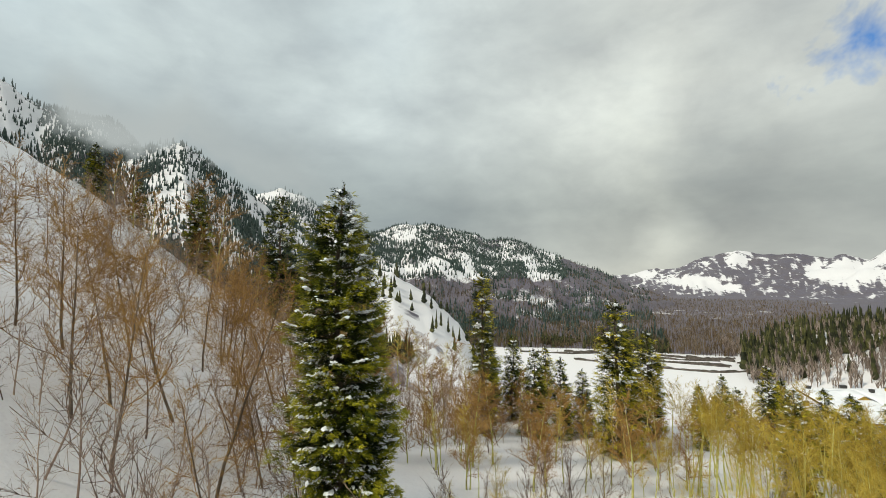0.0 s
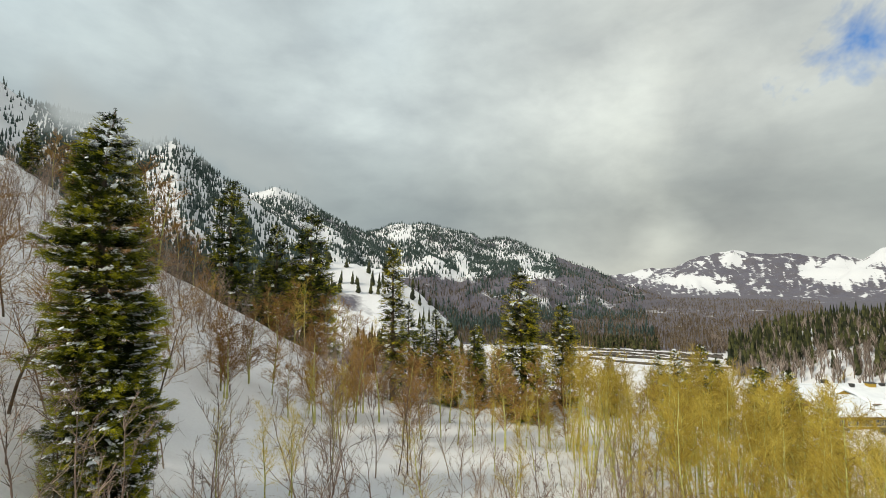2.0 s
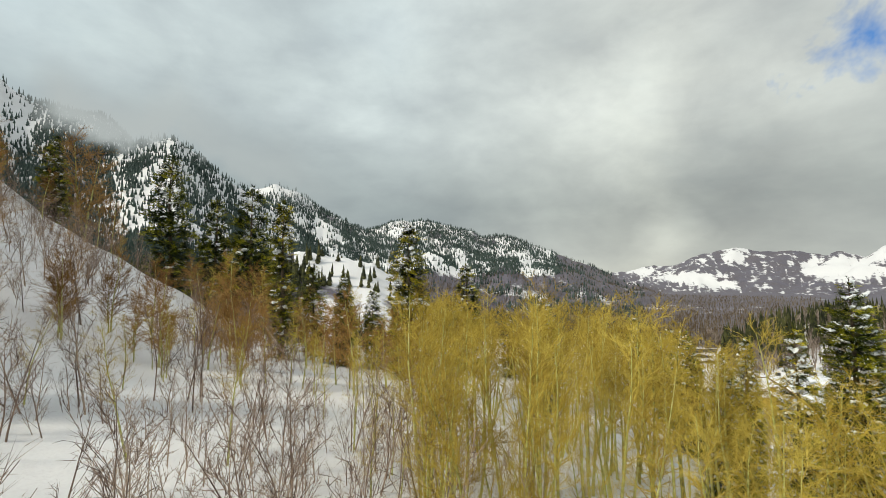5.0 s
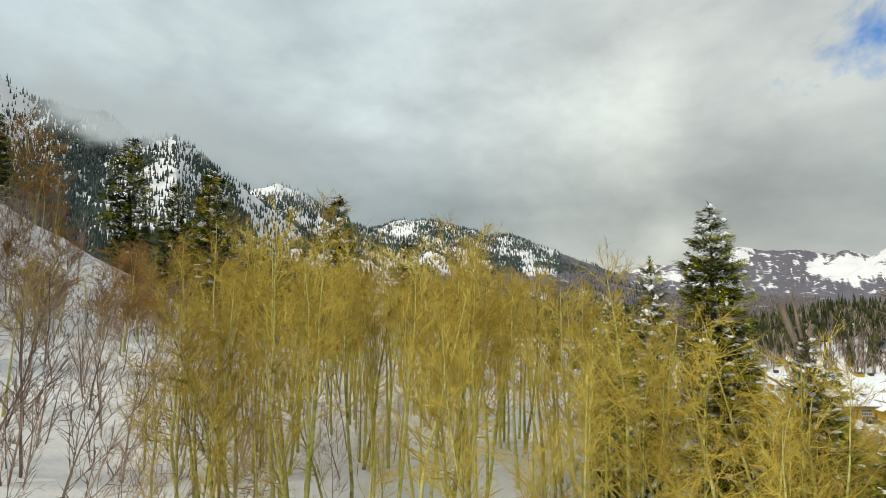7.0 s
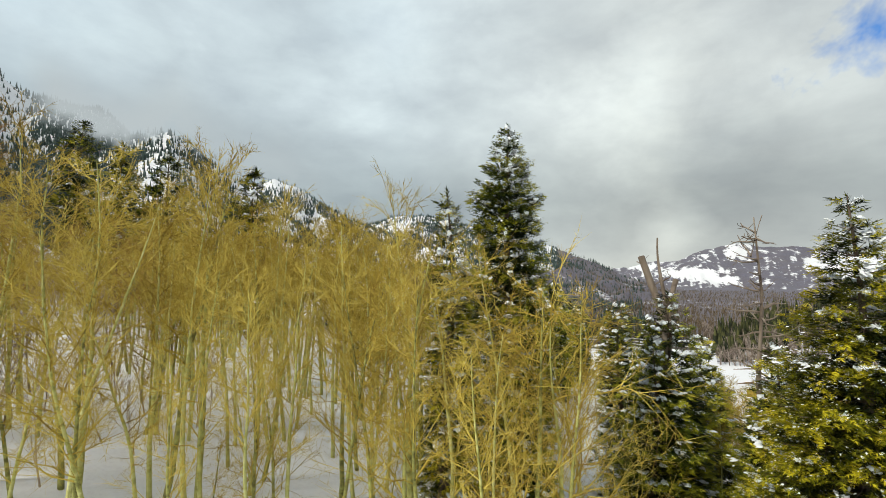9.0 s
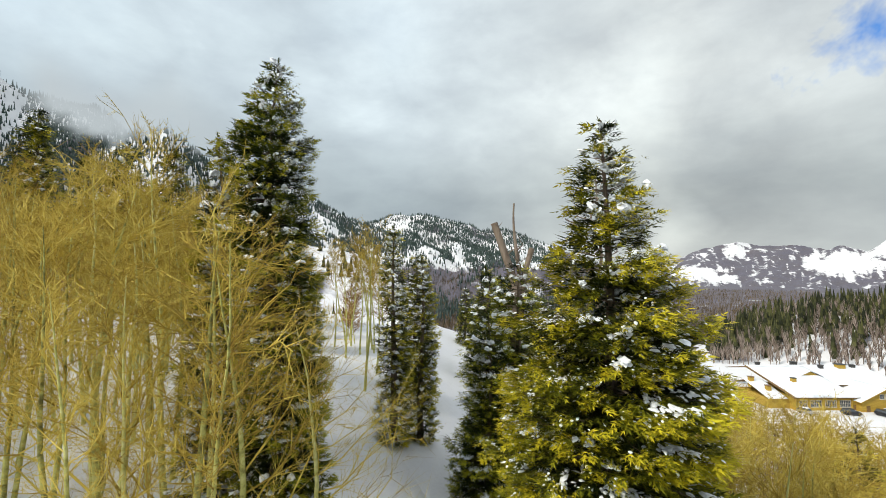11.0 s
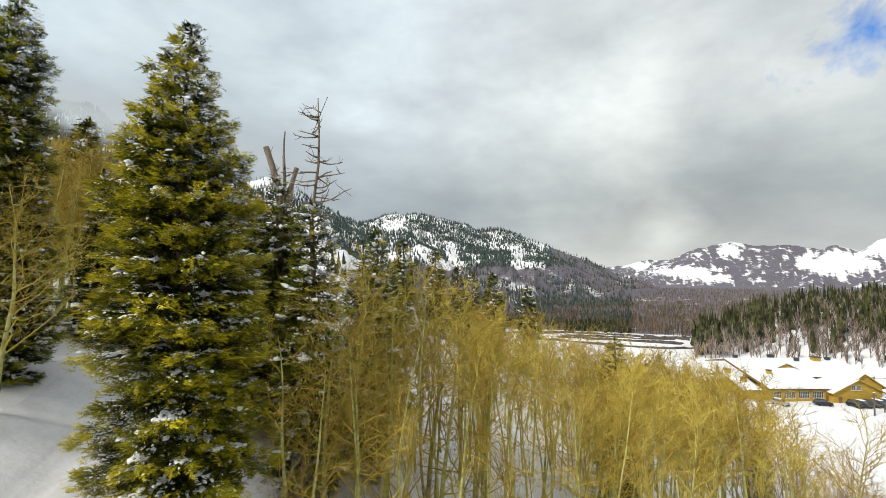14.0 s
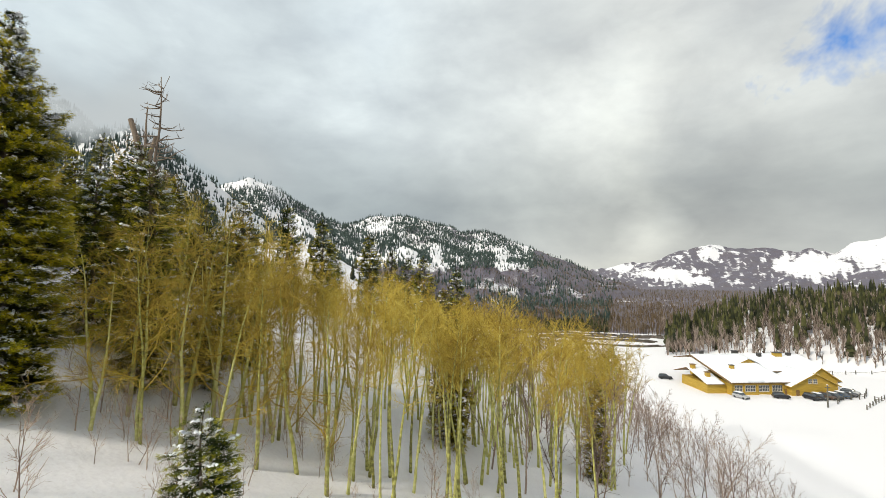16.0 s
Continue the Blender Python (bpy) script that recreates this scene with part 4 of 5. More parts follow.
# ---------------------------------------------------------------- far woods
def far_cones(name, x, y, height, width, mat, label, sides=5, seed=1, tiers=2):
    g = np.random.RandomState(seed)
    z = terrain(x, y)
    n = len(x)
    turn = np.arange(sides) * 2 * np.pi / sides
    v, f = [], []
    for j in range(tiers):
        b0, t0, w0 = 0.08 + 0.84 * j / tiers, min(1.0, 0.08 + 0.84 * j / tiers + 1.25 / tiers + 0.12), 1.0 - 0.9 * j / tiers
        ring = [(w0 * (1 + 0.22 * math.sin(7 * k + 3 * j)) * math.cos(t + j), w0 * (1 + 0.22 * math.cos(5 * k + j)) * math.sin(t + j), b0 + 0.03 * math.sin(9 * k + j)) for k, t in enumerate(turn)]
        o_ = len(v)
        v += ring + [(0, 0, t0 if j < tiers - 1 else 1.0)]
        f += [(o_ + k, o_ + (k + 1) % sides, o_ + sides) for k in range(sides)]
    v += [(0, 0, -0.1)]
    f += [((k + 1) % sides, k, len(v) - 1) for k in range(sides)]
    a = g.uniform(0, 2 * np.pi, n)
    w = (width * g.uniform(0.75, 1.25, n))[:, None]
    o = np.zeros(n)
    verts, faces = scattered(v, f, np.stack([x, y, z], -1), np.stack([np.cos(a), np.sin(a), o], -1) * w, np.stack([-np.sin(a), np.cos(a), o], -1) * w, np.stack([g.normal(0, 0.03, n), g.normal(0, 0.03, n), o + 1], -1) * height[:, None])
    return tagged(new(name, mesh_from(name, verts, faces, np.full(len(faces), 3), [mat])), label, "forest", kind="stuff")


def far_bare(name, x, y, height, mat, label, spikes=6, seed=1):
    """Leafless trees seen from afar: a stem and upswept limbs each, as thin tapering spikes."""
    g = np.random.RandomState(seed)
    n = len(x)
    z = terrain(x, y)
    p0, p1, r0 = [], [], []
    for k in range(spikes):
        low = 0.0 if k == 0 else g.uniform(0.15, 0.55, n)
        rise = 0.95 if k == 0 else g.uniform(0.3, 0.5, n)
        a, reach = g.uniform(0, 2 * np.pi, n), (0.03 if k == 0 else 0.17) * height * g.uniform(0.5, 1.2, n)
        p0.append(np.stack([x, y, z + low * height], -1))
        p1.append(np.stack([x + np.cos(a) * reach, y + np.sin(a) * reach, z + np.minimum(low + rise, 1.05) * height], -1))
        r0.append(height * (0.028 if k == 0 else 0.022) * np.ones(n))
    p0, p1, r0 = np.stack(p0, 1).reshape(-1, 3), np.stack(p1, 1).reshape(-1, 3), np.stack(r0, 1).reshape(-1)
    d = unit(p1 - p0)
    side = unit(np.cross(d, [[0.6, 0.8, 0.05]]))
    other = np.cross(d, side)
    ring = [p0 + (side * math.cos(t) + other * math.sin(t)) * r0[:, None] for t in (0, 2.1, 4.2)]
    v = np.stack([*ring, p1], 1).reshape(-1, 3)
    f = (np.arange(len(p0)) * 4)[:, None, None] + np.array([(0, 1, 3), (1, 2, 3), (2, 0, 3)])[None]
    f = f.reshape(-1, 3)
    return tagged(new(name, mesh_from(name, v, f, np.full(len(f), 3), [mat])), label, "forest", kind="stuff")


def sow(count, az, radii, chance, seed):
    g = np.random.RandomState(seed)
    a = np.radians(g.uniform(*az, count))
    r = np.exp(g.uniform(math.log(radii[0]), math.log(radii[1]), count))
    x, y = CX + r * np.sin(a), CY + r * np.cos(a)
    keep = g.rand(count) < chance(x, y)
    return x[keep], y[keep], g


x, y, g = sow(220000, (-52, 24), (200, 1540), lambda x, y: covers(x, y)[1] * 0.40, 41)
away = np.hypot(x - CX, y - CY) > 430
tall, wide = g.uniform(5, 12, len(x)), g.uniform(1.0, 1.8, len(x))
far_cones("mountain_firs", x[away], y[away], tall[away], wide[away], M_HAZY_FIR, "dark conifers scattered over snowy mountain slopes", 5, seed=2, tiers=3)
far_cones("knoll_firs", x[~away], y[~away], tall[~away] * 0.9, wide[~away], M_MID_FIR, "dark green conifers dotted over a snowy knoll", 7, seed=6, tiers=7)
x, y, g = sow(4600, (30.5, 64), (300, 520), lambda x, y: covers(x, y)[1] * 0.34 * np.clip((np.hypot(x - CX, y - CY) - 285) / 60, 0.1, 1), 42)
far_cones("ridge_firs", x, y, g.uniform(9, 18, len(x)), g.uniform(1.3, 2.2, len(x)), M_MID_FIR, "dark green conifers on the low wooded rise", 7, seed=3, tiers=6)
x, y, g = sow(26000, (-16, 40), (380, 1500), lambda x, y: np.clip(covers(x, y)[0] * 1.2, 0, 1), 43)
far_bare("bare_woods", x, y, g.uniform(4, 8, len(x)), M_FAR_BRUSH, "grey-brown leafless woods on the valley side", 6, seed=4)


x, y, g = sow(4600, (29.5, 64), (283, 470), lambda x, y: np.clip(covers(x, y)[0] + 0.35, 0, 0.8), 44)
far_bare("rise_bare_woods", x, y, g.uniform(6, 11, len(x)), M_RISE_BRUSH, "grey leafless woods on the low rise", 14, seed=5)


# ---------------------------------------------------------------- dead trees between the firs
def dead_tree(x, y, spires, label):
    """A weathered dead trunk with broken spires and bare side limbs; spires: lean x, lean y, tip height, where it forks, thickness, limbs."""
    z0 = ground_at(x, y) - 0.2
    base = new("dead_tree")
    base.matrix_world = pose(x, y, z0)
    tagged(base, label, "dead tree")
    g = np.random.RandomState(int(x * 10))
    for n, (lx, ly, tip, fork, thick, limbs) in enumerate(spires):
        h = tip - z0
        f = np.linspace(0.0 if n == 0 else fork, 1, 12)
        bend = np.clip((f - fork) / (1 - fork), 0, 1) ** 0.9
        pts = np.stack([lx * bend + 0.05 * np.sin(f * 17 + n), ly * bend + 0.05 * np.cos(f * 13), f * h], -1)
        rad = thick * np.maximum(1.15 - f, 0.34 if thick > 0.15 else 0.0) * (1 + 0.12 * np.sin(f * 31))
        v, q = joined_tube(pts, np.maximum(rad, 0.008), 7)
        ob = new("trunk" if n == 0 else "spire", mesh_from("spire", v, q, np.full(len(q), 4), [M_DEAD], True))
        ob.parent = base
        for _ in range(limbs):
            q_ = g.uniform(max(fork, 0.62), 0.98)
            from_ = np.array([np.interp(q_, f, pts[:, k]) for k in range(3)])
            a = g.uniform(0, 2 * math.pi)
            line, _ = wander(g, from_, (math.cos(a), math.sin(a), g.uniform(-0.15, 0.3)), g.uniform(0.35, 0.95) * (1.32 - q_) * 1.7, 6, 0.2, 0.07)
            r = np.linspace(0.022, 0.008, 7)
            pieces = [joined_tube(line, r, 5)]
            for _ in range(3):
                j = g.randint(2, 6)
                w, _ = wander(g, line[j], unit(line[j] - line[j - 1] + g.normal(0, 0.6, 3)), g.uniform(0.1, 0.3), 3, 0.2, 0.1)
                pieces.append(joined_tube(w, np.linspace(0.008, 0.004, 4), 4))
            v, q = merge(*pieces)
            tw = new("limb", mesh_from("limb", v, q, np.full(len(q), 4), [M_DEAD], True))
            tw.parent = ob


dead_tree(25.0, 13.3, ((-0.42, 0.0, 47.75, 0.78, 0.24, 3), (0.02, 0.1, 48.2, 0.72, 0.13, 4), (0.34, 0.0, 47.2, 0.74, 0.2, 2)), "weathered grey-brown dead tree with broken spires")
dead_tree(26.2, 11.9, ((0.12, 0.0, 48.5, 0.5, 0.085, 30), (0.32, 0.05, 48.55, 0.9, 0.035, 5)), "slender dead tree with bare curling limbs")


# ---------------------------------------------------------------- the lodge
def box(lo, hi):
    lo, hi = np.array(lo, float), np.array(hi, float)
    v = np.array([(lo[0], lo[1], lo[2]), (hi[0], lo[1], lo[2]), (hi[0], hi[1], lo[2]), (lo[0], hi[1], lo[2]), (lo[0], lo[1], hi[2]), (hi[0], lo[1], hi[2]), (hi[0], hi[1], hi[2]), (lo[0], hi[1], hi[2])])
    return v, np.array([(0, 3, 2, 1), (4, 5, 6, 7), (0, 1, 5, 4), (1, 2, 6, 5), (2, 3, 7, 6), (3, 0, 4, 7)])


def part(name, pieces, mat, parent, label="", smooth=False):
    """One mesh object, of one or several boxes or tubes, under a thing or a part."""
    v, f = merge(*pieces)
    ob = new(name, mesh_from(name, v, f, np.full(len(f), f.shape[1]), [mat], smooth))
    ob.parent = parent
    return tagged(ob, label)


def slab(corners, thick):
    """A sloping four-cornered slab, corners anticlockwise from above, thick downwards."""
    top = np.array(corners, float)
    v = np.concatenate([top - [0, 0, thick], top])
    return v, np.array([(0, 3, 2, 1), (4, 5, 6, 7), (0, 1, 5, 4), (1, 2, 6, 5), (2, 3, 7, 6), (3, 0, 4, 7)])


def snow_blanket(corners, thick, seed, nx=26, ny=14):
    """A soft uneven sheet of snow over a sloping rectangle, with rounded edges."""
    a, b, c, d = (np.array(p, float) for p in corners)
    u, w = np.meshgrid(np.linspace(0, 1, nx), np.linspace(0, 1, ny), indexing="ij")
    p = (a * ((1 - u) * (1 - w))[..., None] + b * (u * (1 - w))[..., None] + c * (u * w)[..., None] + d * ((1 - u) * w)[..., None])
    edge = np.minimum(np.minimum(u, 1 - u) * nx / 2.2, np.minimum(w, 1 - w) * ny / 2.2)
    p[..., 2] += thick * np.sqrt(np.clip(edge, 0, 1)) + 0.35 * thick * (fbm(p[..., 0] + seed, p[..., 1], 5.0, 3) - 0.5)
    low = p.copy()
    low[..., 2] = (a[2] * (1 - u) * (1 - w) + b[2] * u * (1 - w) + c[2] * u * w + d[2] * (1 - u) * w) - 0.02
    n = nx * ny
    i, j = np.meshgrid(np.arange(nx - 1), np.arange(ny - 1), indexing="ij")
    top = np.stack([i * ny + j, (i + 1) * ny + j, (i + 1) * ny + j + 1, i * ny + j + 1], -1).reshape(-1, 4)
    rim = [k * ny for k in range(nx)] + [(nx - 1) * ny + k for k in range(1, ny)] + [k * ny + ny - 1 for k in range(nx - 2, -1, -1)] + [k for k in range(ny - 2, 0, -1)]
    sides_ = np.array([(rim[k - 1] + n, rim[k] + n, rim[k], rim[k - 1]) for k in range(len(rim))])
    return np.concatenate([p.reshape(-1, 3), low.reshape(-1, 3)]), np.concatenate([top, top[:, ::-1] + n, sides_])


M_OCHRE = material("ochre_timber_wall", [(0.30, 0.19, 0.03), (0.42, 0.275, 0.042), (0.50, 0.345, 0.065)], 1.2, 0.65, 0.25, 10, fine=0.3, stretch=(0.3, 0.3, 4))
M_TRIM = material("brown_timber_trim", [(0.10, 0.06, 0.03), (0.20, 0.12, 0.05), (0.30, 0.18, 0.07)], 2, 0.7, 0.2, 12)
M_ROOFSNOW = material("roof_snow", [(0.74, 0.75, 0.78), (0.82, 0.83, 0.86), (0.87, 0.88, 0.9)], 0.25, 0.6, 0.3, 2)
M_GLASS = material("dark_window_glass", [(0.05, 0.06, 0.07), (0.09, 0.10, 0.11)], 0.6, 0.12, spec=0.6)
M_FRAME = material("pale_window_frame", [(0.45, 0.42, 0.36), (0.6, 0.56, 0.48)], 3, 0.6)
M_DARKMETAL = material("dark_flue_metal", [(0.03, 0.03, 0.03), (0.07, 0.065, 0.06)], 4, 0.5)

lodge = tagged(new("lodge"), "long ochre timber lodge with a snow-covered roof", "house")
lodge.matrix_world = Matrix.Translation((166, 160, 0)) @ Matrix.Diagonal((0.79, 0.79, 0.86, 1)) @ Matrix.Translation((-160, -160, 0))


def window(parent, x0, x1, z0, z1, y, bars):
    """A window set in a wall that faces -y: frame with bars, and one pane behind each opening."""
    fr = 0.14
    xs = np.linspace(x0, x1, bars + 2)
    pieces = [box((x0 - fr, y - 0.10, z0 - fr), (x1 + fr, y + 0.06, z0)), box((x0 - fr, y - 0.10, z1), (x1 + fr, y + 0.06, z1 + fr)), box((x0 - fr, y - 0.10, z0), (x0, y + 0.06, z1)), box((x1, y - 0.10, z0), (x1 + fr, y + 0.06, z1))]
    pieces += [box((q - 0.06, y - 0.08, z0), (q + 0.06, y + 0.05, z1)) for q in xs[1:-1]]
    pieces += [box((x0, y - 0.075, (z0 + z1) / 2 - 0.05), (x1, y + 0.05, (z0 + z1) / 2 + 0.05))]
    win = part("window", pieces, M_FRAME, parent, "pale wooden window frame")
    for p, q in zip(xs[:-1], xs[1:]):
        part("pane", [box((p + 0.06, y - 0.03, z0), (q - 0.06, y - 0.005, z1))], M_GLASS, win)
    part("sill", [box((x0 - 0.25, y - 0.25, z0 - fr - 0.12), (x1 + 0.25, y - 0.02, z0 - fr))], M_FRAME, win)


# long hall with its eave towards the slope
hall = part("wall", [box((132.7, 160.2, -0.6), (160, 188, 5.3)), box((123.5, 163.2, -0.6), (132.6, 184, 4.0))], M_OCHRE, lodge)
for q in (132.9, 138.6, 144.9, 151.4, 157.4):
    part("post", [box((q - 0.22, 159.75, -0.5), (q + 0.22, 160.15, 5.2))], M_OCHRE, lodge)
part("eave_beam", [box((131.8, 158.9, 4.95), (158.6, 159.2, 5.35))], M_TRIM, lodge, "brown timber eave board")
part("roof", [slab(((131.4, 158.8, 5.5), (160, 158.8, 5.5), (160, 190, 12.2), (131.4, 190, 12.2)), 0.3), slab(((160, 170, 7.9), (190, 170, 7.9), (190, 190, 12.2), (160, 190, 12.2)), 0.3), slab(((131.4, 190, 12.2), (190, 190, 12.2), (190, 206, 8.8), (131.4, 206, 8.8)), 0.3)], M_TRIM, lodge, "dark timber roof deck")
part("roof_snow", [snow_blanket(((131.2, 158.5, 5.52), (160.2, 158.5, 5.52), (160.2, 190.2, 12.24), (131.2, 190.2, 12.24)), 0.6, 3), snow_blanket(((159.8, 169.8, 7.94), (190.3, 169.8, 7.94), (190.3, 190.2, 12.24), (159.8, 190.2, 12.24)), 0.6, 6), snow_blanket(((131.2, 189.8, 12.24), (190.3, 189.8, 12.24), (190.3, 206, 8.84), (131.2, 206, 8.84)), 0.6, 9)], M_ROOFSNOW, lodge, "thick uneven snow on the roof", True)
# lower wing at the left end
part("wing_roof", [slab(((122.6, 162.0, 4.2), (131.3, 162.0, 4.2), (131.3, 178, 8.6), (122.6, 178, 8.6)), 0.25), slab(((122.6, 178, 8.6), (131.3, 178, 8.6), (131.3, 190, 5.2), (122.6, 190, 5.2)), 0.25)], M_TRIM, lodge)
part("roof_snow", [snow_blanket(((122.4, 161.8, 4.22), (131.2, 161.8, 4.22), (131.2, 178.2, 8.64), (122.4, 178.2, 8.64)), 0.5, 5, 12, 14)], M_ROOFSNOW, lodge, "thick uneven snow on the roof", True)
part("bargeboard", [slab(((131.2, 158.4, 5.75), (131.6, 158.4, 5.75), (131.6, 190, 12.55), (131.2, 190, 12.55)), 0.7)], M_TRIM, lodge, "dark timber bargeboard")
for gx, gy, gz in ((124.5, 176.0, 8.0), (126.8, 168.0, 6.0)):
    part("chimney", [box((gx - 0.9, gy - 0.9, gz - 2.2), (gx + 0.9, gy + 0.9, gz + 2.0))], M_OCHRE, lodge, "boxy ochre chimney")
    part("chimney_cap", [box((gx - 1.15, gy - 1.15, gz + 2.0), (gx + 1.15, gy + 1.15, gz + 2.3))], M_TRIM, lodge)


def gable_wing(x0, x1, y0, y1, eave, ridge, wall_name="gable_wall"):
    """A wing whose gable end faces -y, with overhanging snow-laden roof."""
    xm = (x0 + x1) / 2
    v = np.array([(x0, y0, -0.6), (x1, y0, -0.6), (x1, y0, eave), (xm, y0, ridge), (x0, y0, eave), (x0, y1, -0.6), (x1, y1, -0.6), (x1, y1, eave), (xm, y1, ridge), (x0, y1, eave)])
    tri = np.array([(0, 1, 2), (0, 2, 4), (4, 2, 3), (6, 5, 9), (6, 9, 7), (7, 9, 8), (1, 6, 7), (1, 7, 2), (5, 0, 4), (5, 4, 9)])
    wall = part(wall_name, [(v, tri)], M_OCHRE, lodge)
    o, drop = 1.3, (ridge - eave) / (xm - x0) * 1.3
    left = ((x0 - o, y0 - 1.2, eave - drop + 0.25), (xm, y0 - 1.2, ridge + 0.25), (xm, y1, ridge + 0.25), (x0 - o, y1, eave - drop + 0.25))
    right = ((xm, y0 - 1.2, ridge + 0.25), (x1 + o, y0 - 1.2, eave - drop + 0.25), (x1 + o, y1, eave - drop + 0.25), (xm, y1, ridge + 0.25))
    part("gable_roof", [slab(left, 0.3), slab(right, 0.3)], M_OCHRE, lodge, "ochre timber verge and roof deck")
    lift = np.array([0, 0, 0.02])
    part("roof_snow", [snow_blanket([np.array(p) + lift for p in left], 0.5, x0, 14, 16), snow_blanket([np.array(p) + lift for p in right], 0.5, x1, 14, 16)], M_ROOFSNOW, lodge, "thick uneven snow on the roof", True)
    return wall


front = gable_wing(159.2, 180.6, 157.5, 188, 4.4, 9.3)
rear = gable_wing(172.5, 189.5, 166.5, 192, 4.6, 9.8, "rear_gable_wall")
for x0, x1, bars in ((134.6, 138.0, 4), (139.6, 144.2, 5), (146.0, 150.6, 5), (152.3, 156.8, 5)):
    window(hall, x0, x1, 1.5, 3.9, 160.2, bars)
for x0, x1 in ((167.2, 168.9), (169.6, 171.3)):
    window(front, x0, x1, 5.2, 6.9, 157.5, 1)
part("door", [box((161.2, 157.3, -0.4), (162.7, 157.48, 2.6))], M_TRIM, front, "dark brown timber door")
part("door", [box((158.0, 160.0, -0.4), (159.0, 160.18, 2.3))], M_TRIM, hall, "dark brown timber door")
for k, (bx, by, bz, w, h) in enumerate(((141.5, 172.0, 8.4, 0.9, 1.9), (166.0, 186.0, 11.4, 0.9, 1.7), (176.0, 186.5, 11.4, 1.7, 2.1), (182.5, 187.0, 11.4, 1.0, 1.7), (139.0, 192.0, 12.0, 0.9, 1.4), (158.0, 193.0, 12.0, 1.2, 1.4))):
    body = part("chimney", [box((bx - w, by - w * 0.8, bz - 1.5), (bx + w, by + w * 0.8, bz + h))], M_OCHRE if k in (0, 2) else M_DARKMETAL, lodge, "boxy roof chimney")
    part("chimney_cap", [box((bx - w * 1.2, by - w, bz + h), (bx + w * 1.2, by + w, bz + h + 0.25))], M_DARKMETAL, body)
dv = np.array([(148.5, 178.0, 9.6), (159.5, 178.0, 9.6), (154, 178.0, 12.0), (148.5, 188, 11.7), (159.5, 188, 11.7), (154, 188, 12.6)])
dormer = part("dormer", [(dv, np.array([(0, 1, 2), (3, 5, 4), (0, 2, 3), (2, 5, 3), (1, 4, 2), (4, 5, 2), (0, 3, 1), (1, 3, 4)]))], M_OCHRE, lodge, "low ochre dormer gable in the roof")
part("dormer_snow", [snow_blanket(((147.6, 177.0, 9.7), (154, 177.0, 12.25), (154, 188, 12.8), (147.6, 188, 11.9)), 0.35, 1, 10, 10), snow_blanket(((154, 177.0, 12.25), (160.4, 177.0, 9.7), (160.4, 188, 11.9), (154, 188, 12.8)), 0.35, 2, 10, 10)], M_ROOFSNOW, dormer, "snow on the dormer", True)


# ---------------------------------------------------------------- vehicles, poles, fences, banks on the valley floor
M_TYRE = material("tyre_rubber", [(0.015, 0.015, 0.015), (0.03, 0.03, 0.03)], 5, 0.8)
M_CAR = {c: material(c + "_car_paint", [tuple(0.85 * q for q in v), v], 1.0, 0.3, spec=0.5) for c, v in (("dark_grey", (0.05, 0.052, 0.06)), ("black", (0.02, 0.02, 0.024)), ("brown", (0.10, 0.06, 0.04)), ("silver", (0.38, 0.39, 0.40)), ("blue", (0.05, 0.08, 0.13)))}
M_LAMP = material("headlamp_glass", [(0.5, 0.5, 0.48), (0.7, 0.7, 0.68)], 3, 0.15, spec=0.6)


def car_meshes():
    """A parked estate car, nose towards -y: body by cross sections, cabin glass, wheels, lamps, bumper."""
    def loft(stations):
        rings = []
        for y, half, low, high, r in stations:
            rings.append([(-half, y, low), (-half * 1.02, y, (low + high) / 2), (-half + r, y, high), (half - r, y, high), (half * 1.02, y, (low + high) / 2), (half, y, low)])
        v = np.array(rings, float).reshape(-1, 3)
        n = len(stations)
        f = [(i * 6 + k, i * 6 + (k + 1) % 6, (i + 1) * 6 + (k + 1) % 6, (i + 1) * 6 + k) for i in range(n - 1) for k in range(6)]
        f += [(5, 4, 1, 0), (4, 3, 2, 1), ((n - 1) * 6, (n - 1) * 6 + 1, (n - 1) * 6 + 4, (n - 1) * 6 + 5), ((n - 1) * 6 + 1, (n - 1) * 6 + 2, (n - 1) * 6 + 3, (n - 1) * 6 + 4)]
        return v, np.array(f)
    body = loft(((-2.35, 0.80, 0.42, 0.80, 0.10), (-2.2, 0.90, 0.32, 0.98, 0.10), (-1.1, 0.95, 0.30, 1.12, 0.08), (0.6, 0.96, 0.30, 1.16, 0.08), (2.0, 0.94, 0.32, 1.14, 0.08), (2.35, 0.86, 0.42, 1.0, 0.1)))
    cabin = loft(((-1.15, 0.84, 1.08, 1.16, 0.08), (-0.45, 0.80, 1.08, 1.74, 0.14), (0.6, 0.80, 1.08, 1.80, 0.14), (1.85, 0.78, 1.08, 1.74, 0.14), (2.2, 0.76, 1.08, 1.16, 0.08)))
    roof = loft(((-0.5, 0.70, 1.72, 1.80, 0.06), (0.6, 0.74, 1.76, 1.86, 0.06), (1.85, 0.70, 1.72, 1.80, 0.06)))
    wheel = []
    ang_ = np.arange(12) * 2 * np.pi / 12
    v = np.array([(x, 0.34 * math.cos(t), 0.34 * math.sin(t)) for x in (-0.11, 0.11) for t in ang_])
    f = np.array([(k, (k + 1) % 12, 12 + (k + 1) % 12, 12 + k) for k in range(12)] + [(0, 3, 6, 9), (21, 18, 15, 12), (0, 1, 2, 3), (3, 4, 5, 6), (6, 7, 8, 9), (9, 10, 11, 0), (15, 14, 13, 12), (18, 17, 16, 15), (21, 20, 19, 18), (12, 23, 22, 21)])
    return body, cabin, roof, (v, f)


